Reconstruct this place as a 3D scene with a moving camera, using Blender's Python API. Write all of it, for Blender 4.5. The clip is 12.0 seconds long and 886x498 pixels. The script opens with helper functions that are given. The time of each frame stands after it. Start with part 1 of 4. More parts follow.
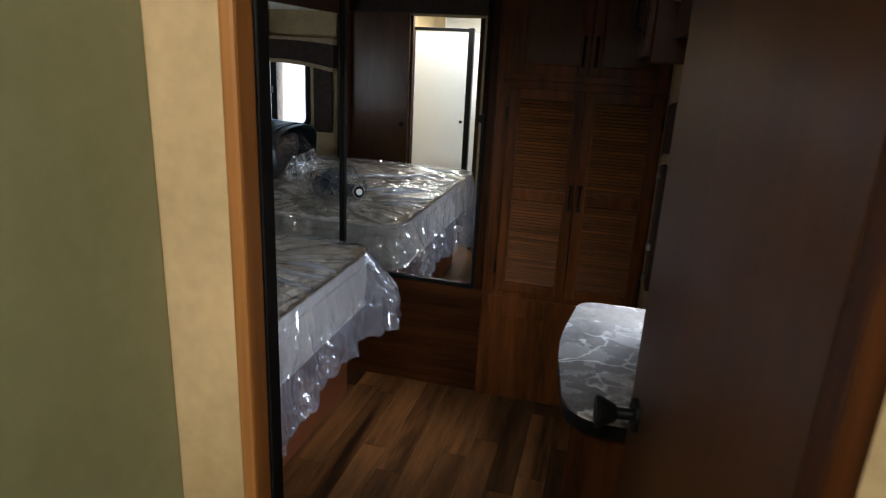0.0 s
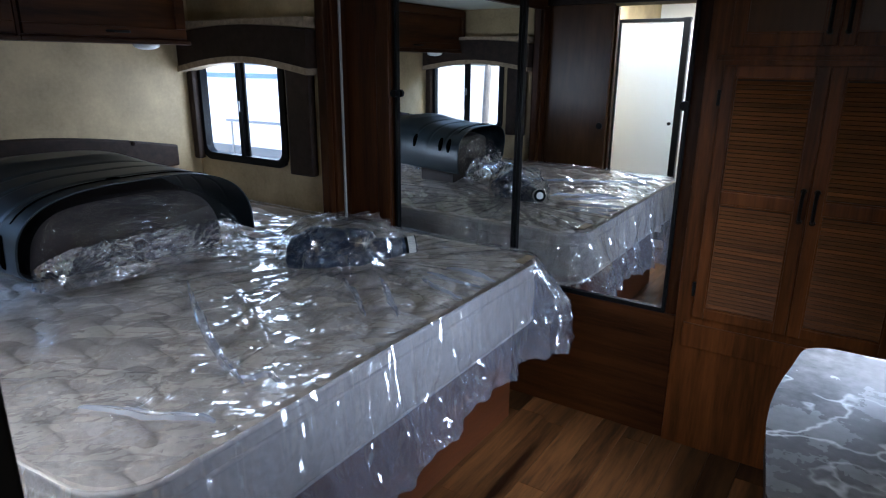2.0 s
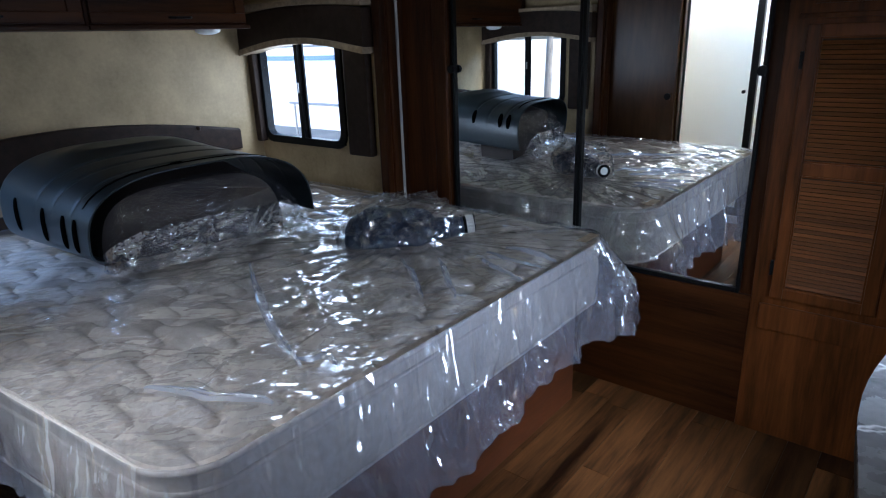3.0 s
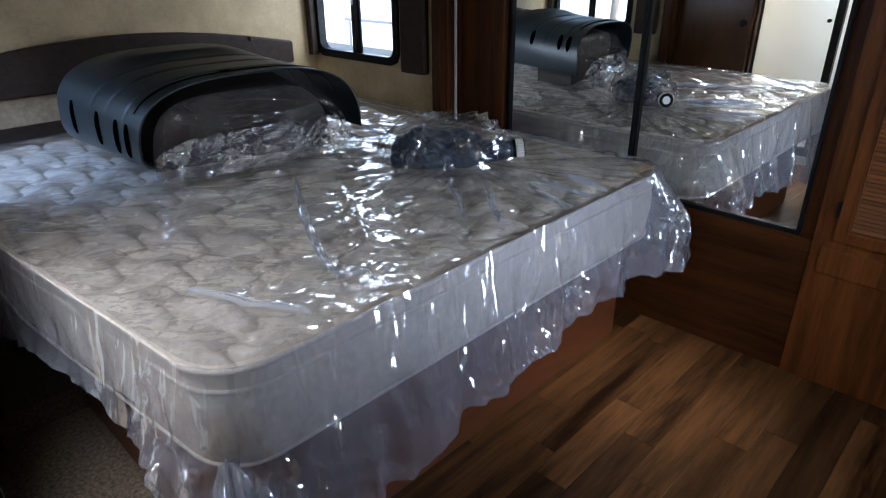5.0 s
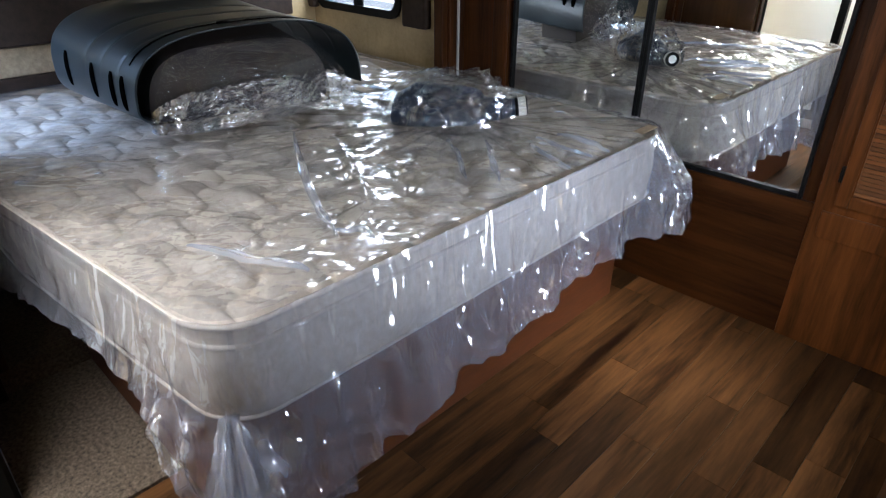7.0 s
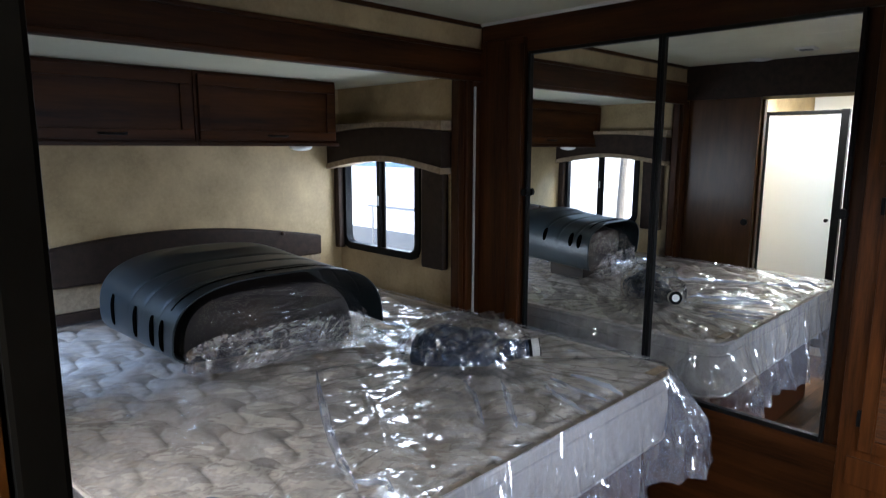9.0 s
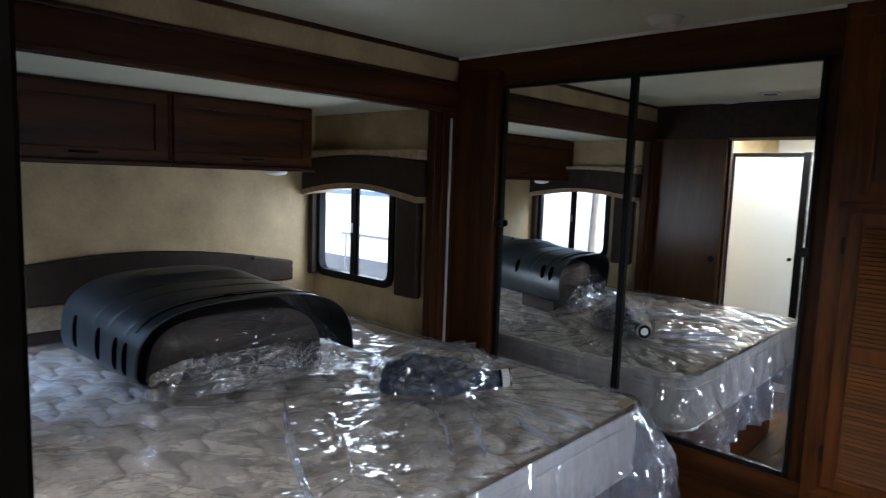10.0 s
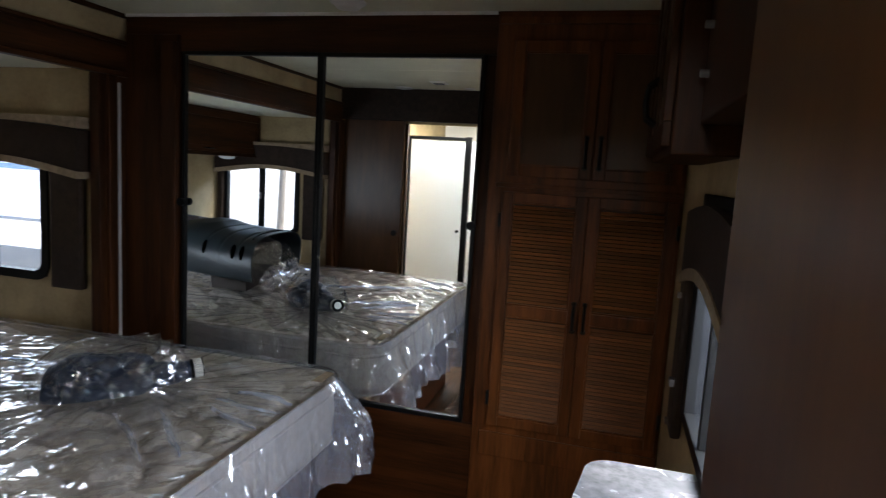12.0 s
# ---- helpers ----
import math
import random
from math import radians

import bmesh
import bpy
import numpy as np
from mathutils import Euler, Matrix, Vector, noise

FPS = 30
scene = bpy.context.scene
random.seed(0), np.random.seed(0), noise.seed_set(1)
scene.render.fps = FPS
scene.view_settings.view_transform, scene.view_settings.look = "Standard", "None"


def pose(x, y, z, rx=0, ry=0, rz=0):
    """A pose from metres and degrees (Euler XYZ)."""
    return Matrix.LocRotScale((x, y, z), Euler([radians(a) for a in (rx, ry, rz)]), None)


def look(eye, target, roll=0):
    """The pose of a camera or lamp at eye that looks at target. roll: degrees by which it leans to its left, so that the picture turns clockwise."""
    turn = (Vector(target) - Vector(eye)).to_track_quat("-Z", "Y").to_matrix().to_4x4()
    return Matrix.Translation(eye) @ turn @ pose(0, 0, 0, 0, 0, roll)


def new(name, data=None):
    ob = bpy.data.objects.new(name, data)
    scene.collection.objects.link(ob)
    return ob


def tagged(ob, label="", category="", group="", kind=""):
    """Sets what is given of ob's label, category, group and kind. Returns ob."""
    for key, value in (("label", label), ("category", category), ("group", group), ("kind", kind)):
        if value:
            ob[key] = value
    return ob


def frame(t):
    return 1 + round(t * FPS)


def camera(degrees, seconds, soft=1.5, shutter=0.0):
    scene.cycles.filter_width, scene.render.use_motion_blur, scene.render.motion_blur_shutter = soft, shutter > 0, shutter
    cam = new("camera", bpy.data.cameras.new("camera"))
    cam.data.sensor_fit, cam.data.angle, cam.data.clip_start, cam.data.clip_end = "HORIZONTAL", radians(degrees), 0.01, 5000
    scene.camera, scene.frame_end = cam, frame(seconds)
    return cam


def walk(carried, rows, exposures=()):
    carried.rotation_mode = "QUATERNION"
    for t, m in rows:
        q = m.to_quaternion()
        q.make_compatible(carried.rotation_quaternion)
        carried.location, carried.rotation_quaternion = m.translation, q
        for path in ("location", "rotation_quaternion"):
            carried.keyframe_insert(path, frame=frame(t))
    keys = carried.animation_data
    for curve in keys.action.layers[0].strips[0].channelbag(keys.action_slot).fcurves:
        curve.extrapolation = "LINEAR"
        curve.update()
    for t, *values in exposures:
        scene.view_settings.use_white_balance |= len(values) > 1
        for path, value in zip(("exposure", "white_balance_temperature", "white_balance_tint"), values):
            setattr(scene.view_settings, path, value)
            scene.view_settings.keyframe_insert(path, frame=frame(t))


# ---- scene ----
cam = camera(70.4, 12.0, 1.1, 0.4)
PATH = [
    (0, (0.505, 0.441, 1.481), (0.039, 2.294, 0.889), 2.9),
    (0.5, (0.487, 0.569, 1.451), (-0.088, 2.395, 0.872), 1.0),
    (1, (0.474, 0.669, 1.428), (-0.192, 2.462, 0.848), 1.9),
    (1.5, (0.465, 0.738, 1.396), (-0.487, 2.397, 0.811), 0.7),
    (2, (0.506, 0.773, 1.372), (-0.548, 2.371, 0.802), 0.5),
    (2.5, (0.492, 0.807, 1.391), (-0.630, 2.336, 0.757), -0.6),
    (3, (0.491, 0.816, 1.362), (-0.714, 2.282, 0.728), -1.9),
    (3.2, (0.490, 0.812, 1.370), (-0.720, 2.262, 0.732), -1.6),
    (5, (0.485, 0.843, 1.332), (-0.783, 2.142, 0.491), -0.5),
    (5.5, (0.483, 0.847, 1.331), (-0.762, 2.128, 0.43), -0.3),
    (6, (0.486, 0.847, 1.33), (-0.743, 2.118, 0.395), 0.0),
    (6.5, (0.487, 0.846, 1.33), (-0.732, 2.102, 0.362), 0.3),
    (6.7, (0.48, 0.848, 1.326), (-0.734, 2.1, 0.347), 0.3),
    (8.5, (0.498, 0.82, 1.40), (-0.905, 2.11, 0.985), 0.2),
    (8.5, (0.505, 0.81, 1.42), (-0.933, 2.2, 0.929), 0.6),
    (9, (0.505, 0.802, 1.436), (-0.905, 2.184, 1.114), 0.2),
    (9.5, (0.509, 0.796, 1.435), (-0.901, 2.193, 1.19), 0.7),
    (10, (0.508, 0.797, 1.43), (-0.847, 2.244, 1.206), 2.0),
    (10.5, (0.505, 0.795, 1.423), (-0.636, 2.419, 1.198), 3.6),
    (11, (0.497, 0.796, 1.431), (-0.457, 2.536, 1.186), 4.0),
    (11.5, (0.508, 0.796, 1.438), (-0.227, 2.641, 1.197), 3.8),
    (12, (0.488, 0.799, 1.435), (-0.027, 2.716, 1.182), 3.4),
]
EXPOSURES = [(0.0, 2.1, 6000, 10), (1.0, 2.4, 5400, 10), (2.0, 2.35, 5150, 10), (3.2, 2.3, 5100, 10), (5.0, 2.55, 5500, 10), (6.5, 3.1, 5800, 10), (8.5, 2.85, 5700, 10), (9.5, 2.35, 5650, 10), (12.0, 2.3, 5900, 10)]
walk(cam, [(t, look(eye, target, roll)) for t, eye, target, roll in PATH], EXPOSURES)

# ---- world and light ----
world = bpy.data.worlds.new("overcast_sky")
scene.world = world
world.use_nodes = True
wn = world.node_tree.nodes
sky = wn.new("ShaderNodeTexSky")
sky.sky_type, sky.sun_disc = "NISHITA", False
sky.sun_elevation, sky.sun_rotation = radians(48), radians(112)
sky.air_density, sky.dust_density = 1.0, 4.0
world.node_tree.links.new(sky.outputs[0], wn["Background"].inputs[0])
wn["Background"].inputs[1].default_value = 0.15

sun = new("sun", bpy.data.lights.new("sun", "SUN"))
sun.data.energy, sun.data.angle, sun.data.color = 1.5, radians(25), (1.0, 0.96, 0.9)
sun.matrix_world = look((20, -8, 24), (0, 0, 0))


def area_lamp(name, eye, target, w, h, power, color=(0.9, 0.95, 1.0)):
    ob = new(name, bpy.data.lights.new(name, "AREA"))
    ob.data.shape, ob.data.size, ob.data.size_y = "RECTANGLE", w, h
    ob.data.energy, ob.data.color = power, color
    ob.matrix_world = look(eye, target)
    return ob


area_lamp("daylight_slide_far", (-2.08, 2.93, 1.19), (-2.08, 2.0, 1.0), 0.46, 0.5, 1.3)
area_lamp("daylight_slide_near", (-2.08, 0.40, 1.86), (-2.06, 1.15, 0.95), 0.9, 0.5, 11.0, (0.52, 0.70, 1.0))
area_lamp("daylight_right", (0.95, 2.17, 1.25), (-0.45, 2.05, 0.55), 0.7, 0.7, 9.0, (0.86, 0.92, 1.0))
# Added fill lamp before the shower, brightening the bed's near side through the doorway.
area_lamp("fill_bath", (-0.75, 0.60, 1.972), (-0.75, 0.60, 0), 0.5, 0.3, 4.0, (1.0, 0.98, 0.95))
area_lamp("skylight_shower", (-0.9, -0.4, 1.972), (-0.9, -0.4, 0), 0.5, 0.5, 16, (1.0, 0.99, 0.97))
# Added fill lamp under the closed hall ceiling, for light through the entry doorway.
area_lamp("fill_hall", (0.45, 0.05, 1.972), (0.45, 0.05, 0), 0.35, 0.5, 4.3, (1.0, 0.94, 0.84))

# ---- materials ----
def material(name, color, rough=0.5, metal=0.0, spec=0.5):
    m = bpy.data.materials.new(name)
    m.use_nodes = True
    b = m.node_tree.nodes["Principled BSDF"]
    b.inputs["Base Color"].default_value = (*color, 1)
    b.inputs["Roughness"].default_value = rough
    b.inputs["Metallic"].default_value = metal
    b.inputs["Specular IOR Level"].default_value = spec
    return m


def mottled(name, dark, light, rough=(0.4, 0.6), stretch=(1, 1, 1), scale=8.0, fine=120.0, bump=0.1, metal=0.0, spec=0.5, per_piece=0.0, coord="Object"):
    """Two colours mixed by broad and fine noise, stretched along the grain, with fine relief."""
    m = material(name, dark, 0.5, metal, spec)
    nt = m.node_tree
    n, l = nt.nodes, nt.links
    b = n["Principled BSDF"]
    tc, mp = n.new("ShaderNodeTexCoord"), n.new("ShaderNodeMapping")
    mp.inputs["Scale"].default_value = stretch
    l.new(tc.outputs[coord], mp.inputs[0])
    vec = mp.outputs[0]
    info = n.new("ShaderNodeObjectInfo")
    if per_piece:
        off = n.new("ShaderNodeVectorMath")
        off.operation = "ADD"
        comb = n.new("ShaderNodeVectorMath")
        comb.operation = "SCALE"
        comb.inputs[0].default_value = (13, 37, 29)
        l.new(info.outputs["Random"], comb.inputs["Scale"])
        l.new(vec, off.inputs[0])
        l.new(comb.outputs[0], off.inputs[1])
        vec = off.outputs[0]
    a, f = n.new("ShaderNodeTexNoise"), n.new("ShaderNodeTexNoise")
    for t, s, d in ((a, scale, 5), (f, fine, 3)):
        t.inputs["Scale"].default_value, t.inputs["Detail"].default_value = s, d
        t.inputs["Roughness"].default_value = 0.6
        l.new(vec, t.inputs["Vector"])
    add = n.new("ShaderNodeMath")
    add.operation = "MULTIPLY_ADD"
    add.inputs[1].default_value = 0.35
    l.new(f.outputs["Fac"], add.inputs[0])
    l.new(a.outputs["Fac"], add.inputs[2])
    ramp = n.new("ShaderNodeValToRGB")
    ramp.color_ramp.elements[0].position, ramp.color_ramp.elements[1].position = 0.48, 0.86
    ramp.color_ramp.elements[0].color, ramp.color_ramp.elements[1].color = (*dark, 1), (*light, 1)
    l.new(add.outputs[0], ramp.inputs[0])
    out = ramp.outputs[0]
    if per_piece:
        hsv, mr = n.new("ShaderNodeHueSaturation"), n.new("ShaderNodeMapRange")
        mr.inputs["To Min"].default_value, mr.inputs["To Max"].default_value = 1 - per_piece, 1 + per_piece
        l.new(info.outputs["Random"], mr.inputs["Value"])
        l.new(mr.outputs[0], hsv.inputs["Value"])
        l.new(out, hsv.inputs["Color"])
        out = hsv.outputs[0]
    l.new(out, b.inputs["Base Color"])
    rr = n.new("ShaderNodeMapRange")
    rr.inputs["To Min"].default_value, rr.inputs["To Max"].default_value = rough
    l.new(a.outputs["Fac"], rr.inputs["Value"])
    l.new(rr.outputs[0], b.inputs["Roughness"])
    if bump:
        bp = n.new("ShaderNodeBump")
        bp.inputs["Strength"].default_value, bp.inputs["Distance"].default_value = bump, 0.002
        l.new(add.outputs[0], bp.inputs["Height"])
        l.new(bp.outputs[0], b.inputs["Normal"])
    return m


# Cherry of trim and cabinets, with the room's deep shade put into the colour.
WOOD = mottled("dark_cherry_shaded_vertical", (0.013, 0.0042, 0.0012), (0.066, 0.021, 0.005), (0.36, 0.52), (1, 1, 0.07), 14, 120, 0.08, spec=0.14)
WOODH = mottled("dark_cherry_shaded_horizontal", (0.013, 0.0042, 0.0012), (0.066, 0.021, 0.005), (0.36, 0.52), (1, 0.07, 1), 14, 120, 0.08, spec=0.14)
WOODX = mottled("dark_cherry_shaded_across", (0.013, 0.0042, 0.0012), (0.066, 0.021, 0.005), (0.36, 0.52), (0.07, 1, 1), 14, 120, 0.08, spec=0.14)
DOORW = mottled("dark_door_laminate", (0.042, 0.0165, 0.0048), (0.08, 0.033, 0.010), (0.29, 0.34), (1, 1, 0.15), 5, 40, 0.0, spec=0.28)
LOUVRE = mottled("amber_louvre_wood", (0.07, 0.023, 0.005), (0.20, 0.072, 0.016), (0.4, 0.55), (0.1, 1, 1), 20, 120, 0.05, per_piece=0.22)
# The same cherry in a lighter colour, for the light falling on the wardrobe.
WARDW = mottled("cherry_lit_wardrobe_wood", (0.038, 0.0115, 0.0028), (0.165, 0.052, 0.0115), (0.34, 0.48), (1, 1, 0.07), 14, 120, 0.08, spec=0.18)
CASING = mottled("orange_brown_casing", (0.13, 0.050, 0.012), (0.30, 0.128, 0.032), (0.35, 0.5), (1, 1, 0.06), 12, 90, 0.05)
BASEW = mottled("reddish_bed_base", (0.075, 0.022, 0.007), (0.135, 0.042, 0.013), (0.4, 0.55), (0.2, 0.2, 1), 8, 80, 0.05)
TANWALL = mottled("tan_linen_wallboard", (0.27, 0.192, 0.09), (0.43, 0.315, 0.16), (0.55, 0.7), (1, 1, 1), 5, 60, 0.08)
OLIVE = mottled("olive_wallboard", (0.15, 0.155, 0.078), (0.20, 0.205, 0.11), (0.5, 0.65), (1, 1, 1), 4, 60, 0.05)
CEIL = mottled("cream_ceiling_board", (0.64, 0.62, 0.46), (0.74, 0.72, 0.55), (0.5, 0.6), (1, 1, 1), 3, 80, 0.04)
PLANK = mottled("walnut_vinyl_plank", (0.012, 0.0045, 0.0016), (0.135, 0.058, 0.018), (0.32, 0.47), (1, 0.085, 1), 15, 90, 0.06, spec=0.25, per_piece=0.42)
# Dark floor joints; also paints the shade behind louvre slats and in register slots.
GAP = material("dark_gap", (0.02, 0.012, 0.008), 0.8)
BLACKM = mottled("satin_black_metal", (0.004, 0.004, 0.004), (0.008, 0.008, 0.008), (0.4, 0.5), bump=0.02, spec=0.12)
ALU = material("brushed_aluminium", (0.32, 0.32, 0.32), 0.35, 1.0)
WHITEP = mottled("white_plastic", (0.72, 0.71, 0.68), (0.8, 0.79, 0.76), (0.35, 0.45), bump=0.02)
BROWNF = mottled("brown_faux_leather", (0.018, 0.010, 0.0065), (0.034, 0.020, 0.013), (0.5, 0.65), scale=30, fine=300, bump=0.15, spec=0.18)
WELT = mottled("tan_woven_fabric", (0.2, 0.145, 0.085), (0.34, 0.25, 0.155), (0.8, 0.9), scale=40, fine=300, bump=0.3)
CARPET = mottled("brown_loop_carpet", (0.035, 0.024, 0.016), (0.19, 0.14, 0.095), (0.9, 1.0), scale=90, fine=400, bump=0.8)
TICK = mottled("beige_mattress_ticking", (0.5, 0.435, 0.37), (0.68, 0.605, 0.53), (0.75, 0.9), scale=60, fine=420, bump=0.25)
SHELLP = mottled("black_moulded_plastic", (0.009, 0.014, 0.017), (0.015, 0.022, 0.026), (0.34, 0.44), scale=5, fine=200, bump=0.04)
CARD = mottled("dark_brown_board", (0.022, 0.014, 0.010), (0.036, 0.024, 0.017), (0.6, 0.7), scale=4, fine=90, bump=0.05)
FRP = mottled("white_bath_panel", (0.72, 0.71, 0.68), (0.8, 0.79, 0.76), (0.3, 0.4), scale=3, bump=0.02)
RVSIDE = mottled("white_fibreglass_siding", (0.75, 0.76, 0.77), (0.82, 0.83, 0.84), (0.25, 0.35), scale=1, bump=0.01)
GRAVEL = mottled("gravel_lot", (0.28, 0.27, 0.25), (0.45, 0.43, 0.4), (0.9, 1.0), scale=1.5, fine=30, bump=0.6)
BLUEP = material("blue_stripe_paint", (0.12, 0.2, 0.34), 0.3)
GREYP = material("grey_stripe_paint", (0.12, 0.13, 0.14), 0.3)
NAVY = mottled("navy_rubber", (0.014, 0.021, 0.038), (0.026, 0.040, 0.070), (0.35, 0.5), scale=15, bump=0.1)
REDP = material("red_lamp_plastic", (0.6, 0.03, 0.02), 0.3)
BARK = mottled("grey_bark", (0.12, 0.1, 0.08), (0.25, 0.21, 0.17), (0.9, 1), (1, 1, 0.3), 12, 60, 0.8)
# Lightless black for the shade inside the shell's slots, and for its clip.
SLOT = material("slot_shade_clip_black", (0.001, 0.001, 0.001), 1.0, 0.0, 0.0)
DARKV = material("dark_void", (0.01, 0.008, 0.006), 0.8)


def mirror_material():
    m = material("mirror_glass", (0.92, 0.935, 0.92), 0.0, 1.0)
    return m


MIRROR = mirror_material()


def glass_material(name, tint, alpha, rough=0.0, r0=0.08):
    """Thin clear sheet: a weighted see-through layer under a gloss that rises towards grazing views."""
    m = bpy.data.materials.new(name)
    m.use_nodes = True
    n, l = m.node_tree.nodes, m.node_tree.links
    n.remove(n["Principled BSDF"])
    tr, gl, df, tl = n.new("ShaderNodeBsdfTransparent"), n.new("ShaderNodeBsdfGlossy"), n.new("ShaderNodeBsdfDiffuse"), n.new("ShaderNodeBsdfTranslucent")
    m0, m1, m2, lw = n.new("ShaderNodeMixShader"), n.new("ShaderNodeMixShader"), n.new("ShaderNodeMixShader"), n.new("ShaderNodeLayerWeight")
    tr.inputs[0].default_value = (*tint, 1)
    # The bluish haze colour paints in cool window light on otherwise clear sheet.
    df.inputs[0].default_value = tl.inputs[0].default_value = (0.78, 0.81, 0.96, 1)
    gl.inputs["Roughness"].default_value = rough
    lw.inputs["Blend"].default_value = 0.5
    pw, ma = n.new("ShaderNodeMath"), n.new("ShaderNodeMath")
    pw.operation, ma.operation = "POWER", "MULTIPLY_ADD"
    pw.inputs[1].default_value = 4.0
    ma.inputs[1].default_value, ma.inputs[2].default_value = 0.75, r0
    l.new(lw.outputs["Facing"], pw.inputs[0])
    l.new(pw.outputs[0], ma.inputs[0])
    m0.inputs[0].default_value = 0.25
    m1.inputs[0].default_value = alpha
    l.new(df.outputs[0], m0.inputs[1])
    l.new(tl.outputs[0], m0.inputs[2])
    l.new(tr.outputs[0], m1.inputs[1])
    l.new(m0.outputs[0], m1.inputs[2])
    l.new(ma.outputs[0], m2.inputs[0])
    l.new(m1.outputs[0], m2.inputs[1])
    l.new(gl.outputs[0], m2.inputs[2])
    l.new(m2.outputs[0], n["Material Output"].inputs["Surface"])
    return m, n, l, gl


GLASS = glass_material("window_glass", (0.96, 0.975, 0.975), 0.01, 0.0, 0.04)[0]


def film_material(name, alpha, stretch, tilt, r0, turn=0.0, high=2.6, rough=0.06, sizes=(13, 34)):
    """Crumpled clear film: each crease facet leans its own way, so the gloss breaks into shards."""
    m, n, l, gl = glass_material(name, (0.97, 0.975, 0.98), alpha, rough, r0)
    tc, mp, geo = n.new("ShaderNodeTexCoord"), n.new("ShaderNodeMapping"), n.new("ShaderNodeNewGeometry")
    mp.inputs["Scale"].default_value = stretch
    rot = n.new("ShaderNodeMapping")
    rot.inputs["Rotation"].default_value = (0, 0, radians(turn))
    l.new(tc.outputs["Object"], rot.inputs[0])
    l.new(rot.outputs[0], mp.inputs[0])
    warp = n.new("ShaderNodeTexNoise")
    warp.inputs["Scale"].default_value, warp.inputs["Detail"].default_value = 6, 3
    l.new(mp.outputs[0], warp.inputs["Vector"])
    wv = n.new("ShaderNodeVectorMath")
    wv.operation = "MULTIPLY_ADD"
    wv.inputs[1].default_value = (0.16, 0.16, 0.16)
    l.new(warp.outputs["Color"], wv.inputs[0])
    l.new(mp.outputs[0], wv.inputs[2])
    mask, mr = n.new("ShaderNodeTexNoise"), n.new("ShaderNodeMapRange")
    mask.inputs["Scale"].default_value, mask.inputs["Detail"].default_value = 3.0, 2
    l.new(tc.outputs["Object"], mask.inputs["Vector"])
    mr.inputs["From Min"].default_value, mr.inputs["From Max"].default_value = 0.38, 0.62
    mr.inputs["To Min"].default_value, mr.inputs["To Max"].default_value = 0.45, 1.0
    l.new(mask.outputs["Fac"], mr.inputs["Value"])
    total = geo.outputs["Normal"]
    for size, amount in ((sizes[0], tilt), (sizes[1], tilt * 0.6)):
        v = n.new("ShaderNodeTexVoronoi")
        v.inputs["Scale"].default_value = size
        l.new(wv.outputs[0], v.inputs["Vector"])
        c, s, a = n.new("ShaderNodeVectorMath"), n.new("ShaderNodeVectorMath"), n.new("ShaderNodeVectorMath")
        c.operation, s.operation, a.operation = "SUBTRACT", "SCALE", "ADD"
        c.inputs[1].default_value = (0.5, 0.5, 0.5)
        k = n.new("ShaderNodeMath")
        k.operation, k.inputs[1].default_value = "MULTIPLY", amount
        l.new(mr.outputs[0], k.inputs[0])
        l.new(v.outputs["Color"], c.inputs[0])
        l.new(c.outputs[0], s.inputs[0])
        l.new(k.outputs[0], s.inputs["Scale"])
        l.new(total, a.inputs[0])
        l.new(s.outputs[0], a.inputs[1])
        total = a.outputs[0]
    rg, rm = n.new("ShaderNodeTexNoise"), n.new("ShaderNodeMapRange")
    rg.noise_type = "RIDGED_MULTIFRACTAL"
    rg.inputs["Scale"].default_value, rg.inputs["Detail"].default_value = 5, 4
    l.new(wv.outputs[0], rg.inputs["Vector"])
    rm.inputs["From Min"].default_value, rm.inputs["From Max"].default_value = 0.35, 1.3
    rm.inputs["To Min"].default_value, rm.inputs["To Max"].default_value = alpha * 0.6, min(0.9, alpha * high)
    l.new(rg.outputs["Fac"], rm.inputs["Value"])
    mixes = [x for x in n if x.bl_idname == "ShaderNodeMixShader" and abs(x.inputs[0].default_value - alpha) < 1e-4]
    l.new(rm.outputs[0], mixes[0].inputs[0])
    nm = n.new("ShaderNodeVectorMath")
    nm.operation = "NORMALIZE"
    l.new(total, nm.inputs[0])
    l.new(nm.outputs[0], gl.inputs["Normal"])
    return m


FILM = film_material("clear_plastic_film", 0.045, (0.5, 2.0, 1.0), 0.75, 0.24, -40, 3.6, 0.05, (11, 29))
FILMHEM = film_material("clear_plastic_skirt", 0.42, (2.6, 2.6, 0.3), 0.95, 0.26, 0.0, 2.4, 0.10)
FILMBAG = film_material("crumpled_plastic_bag", 0.008, (0.8, 0.8, 0.5), 0.9, 0.17, 0.0, 4.0)
FILMCALM = film_material("smooth_clear_film", 0.012, (1.0, 1.0, 1.0), 0.12, 0.06, 0.0, 2.0)
FILMFOLD = film_material("doubled_clear_film", 0.62, (1.0, 1.0, 1.0), 0.8, 0.25, 0.0, 1.4, 0.12)
FILMCRUSH = film_material("crushed_film_edge", 0.20, (0.8, 0.7, 0.35), 1.4, 0.45, 0.0, 3.6, 0.14, (14, 36))
PALE = material("pale_grey_seal", (0.5, 0.48, 0.44), 0.5)


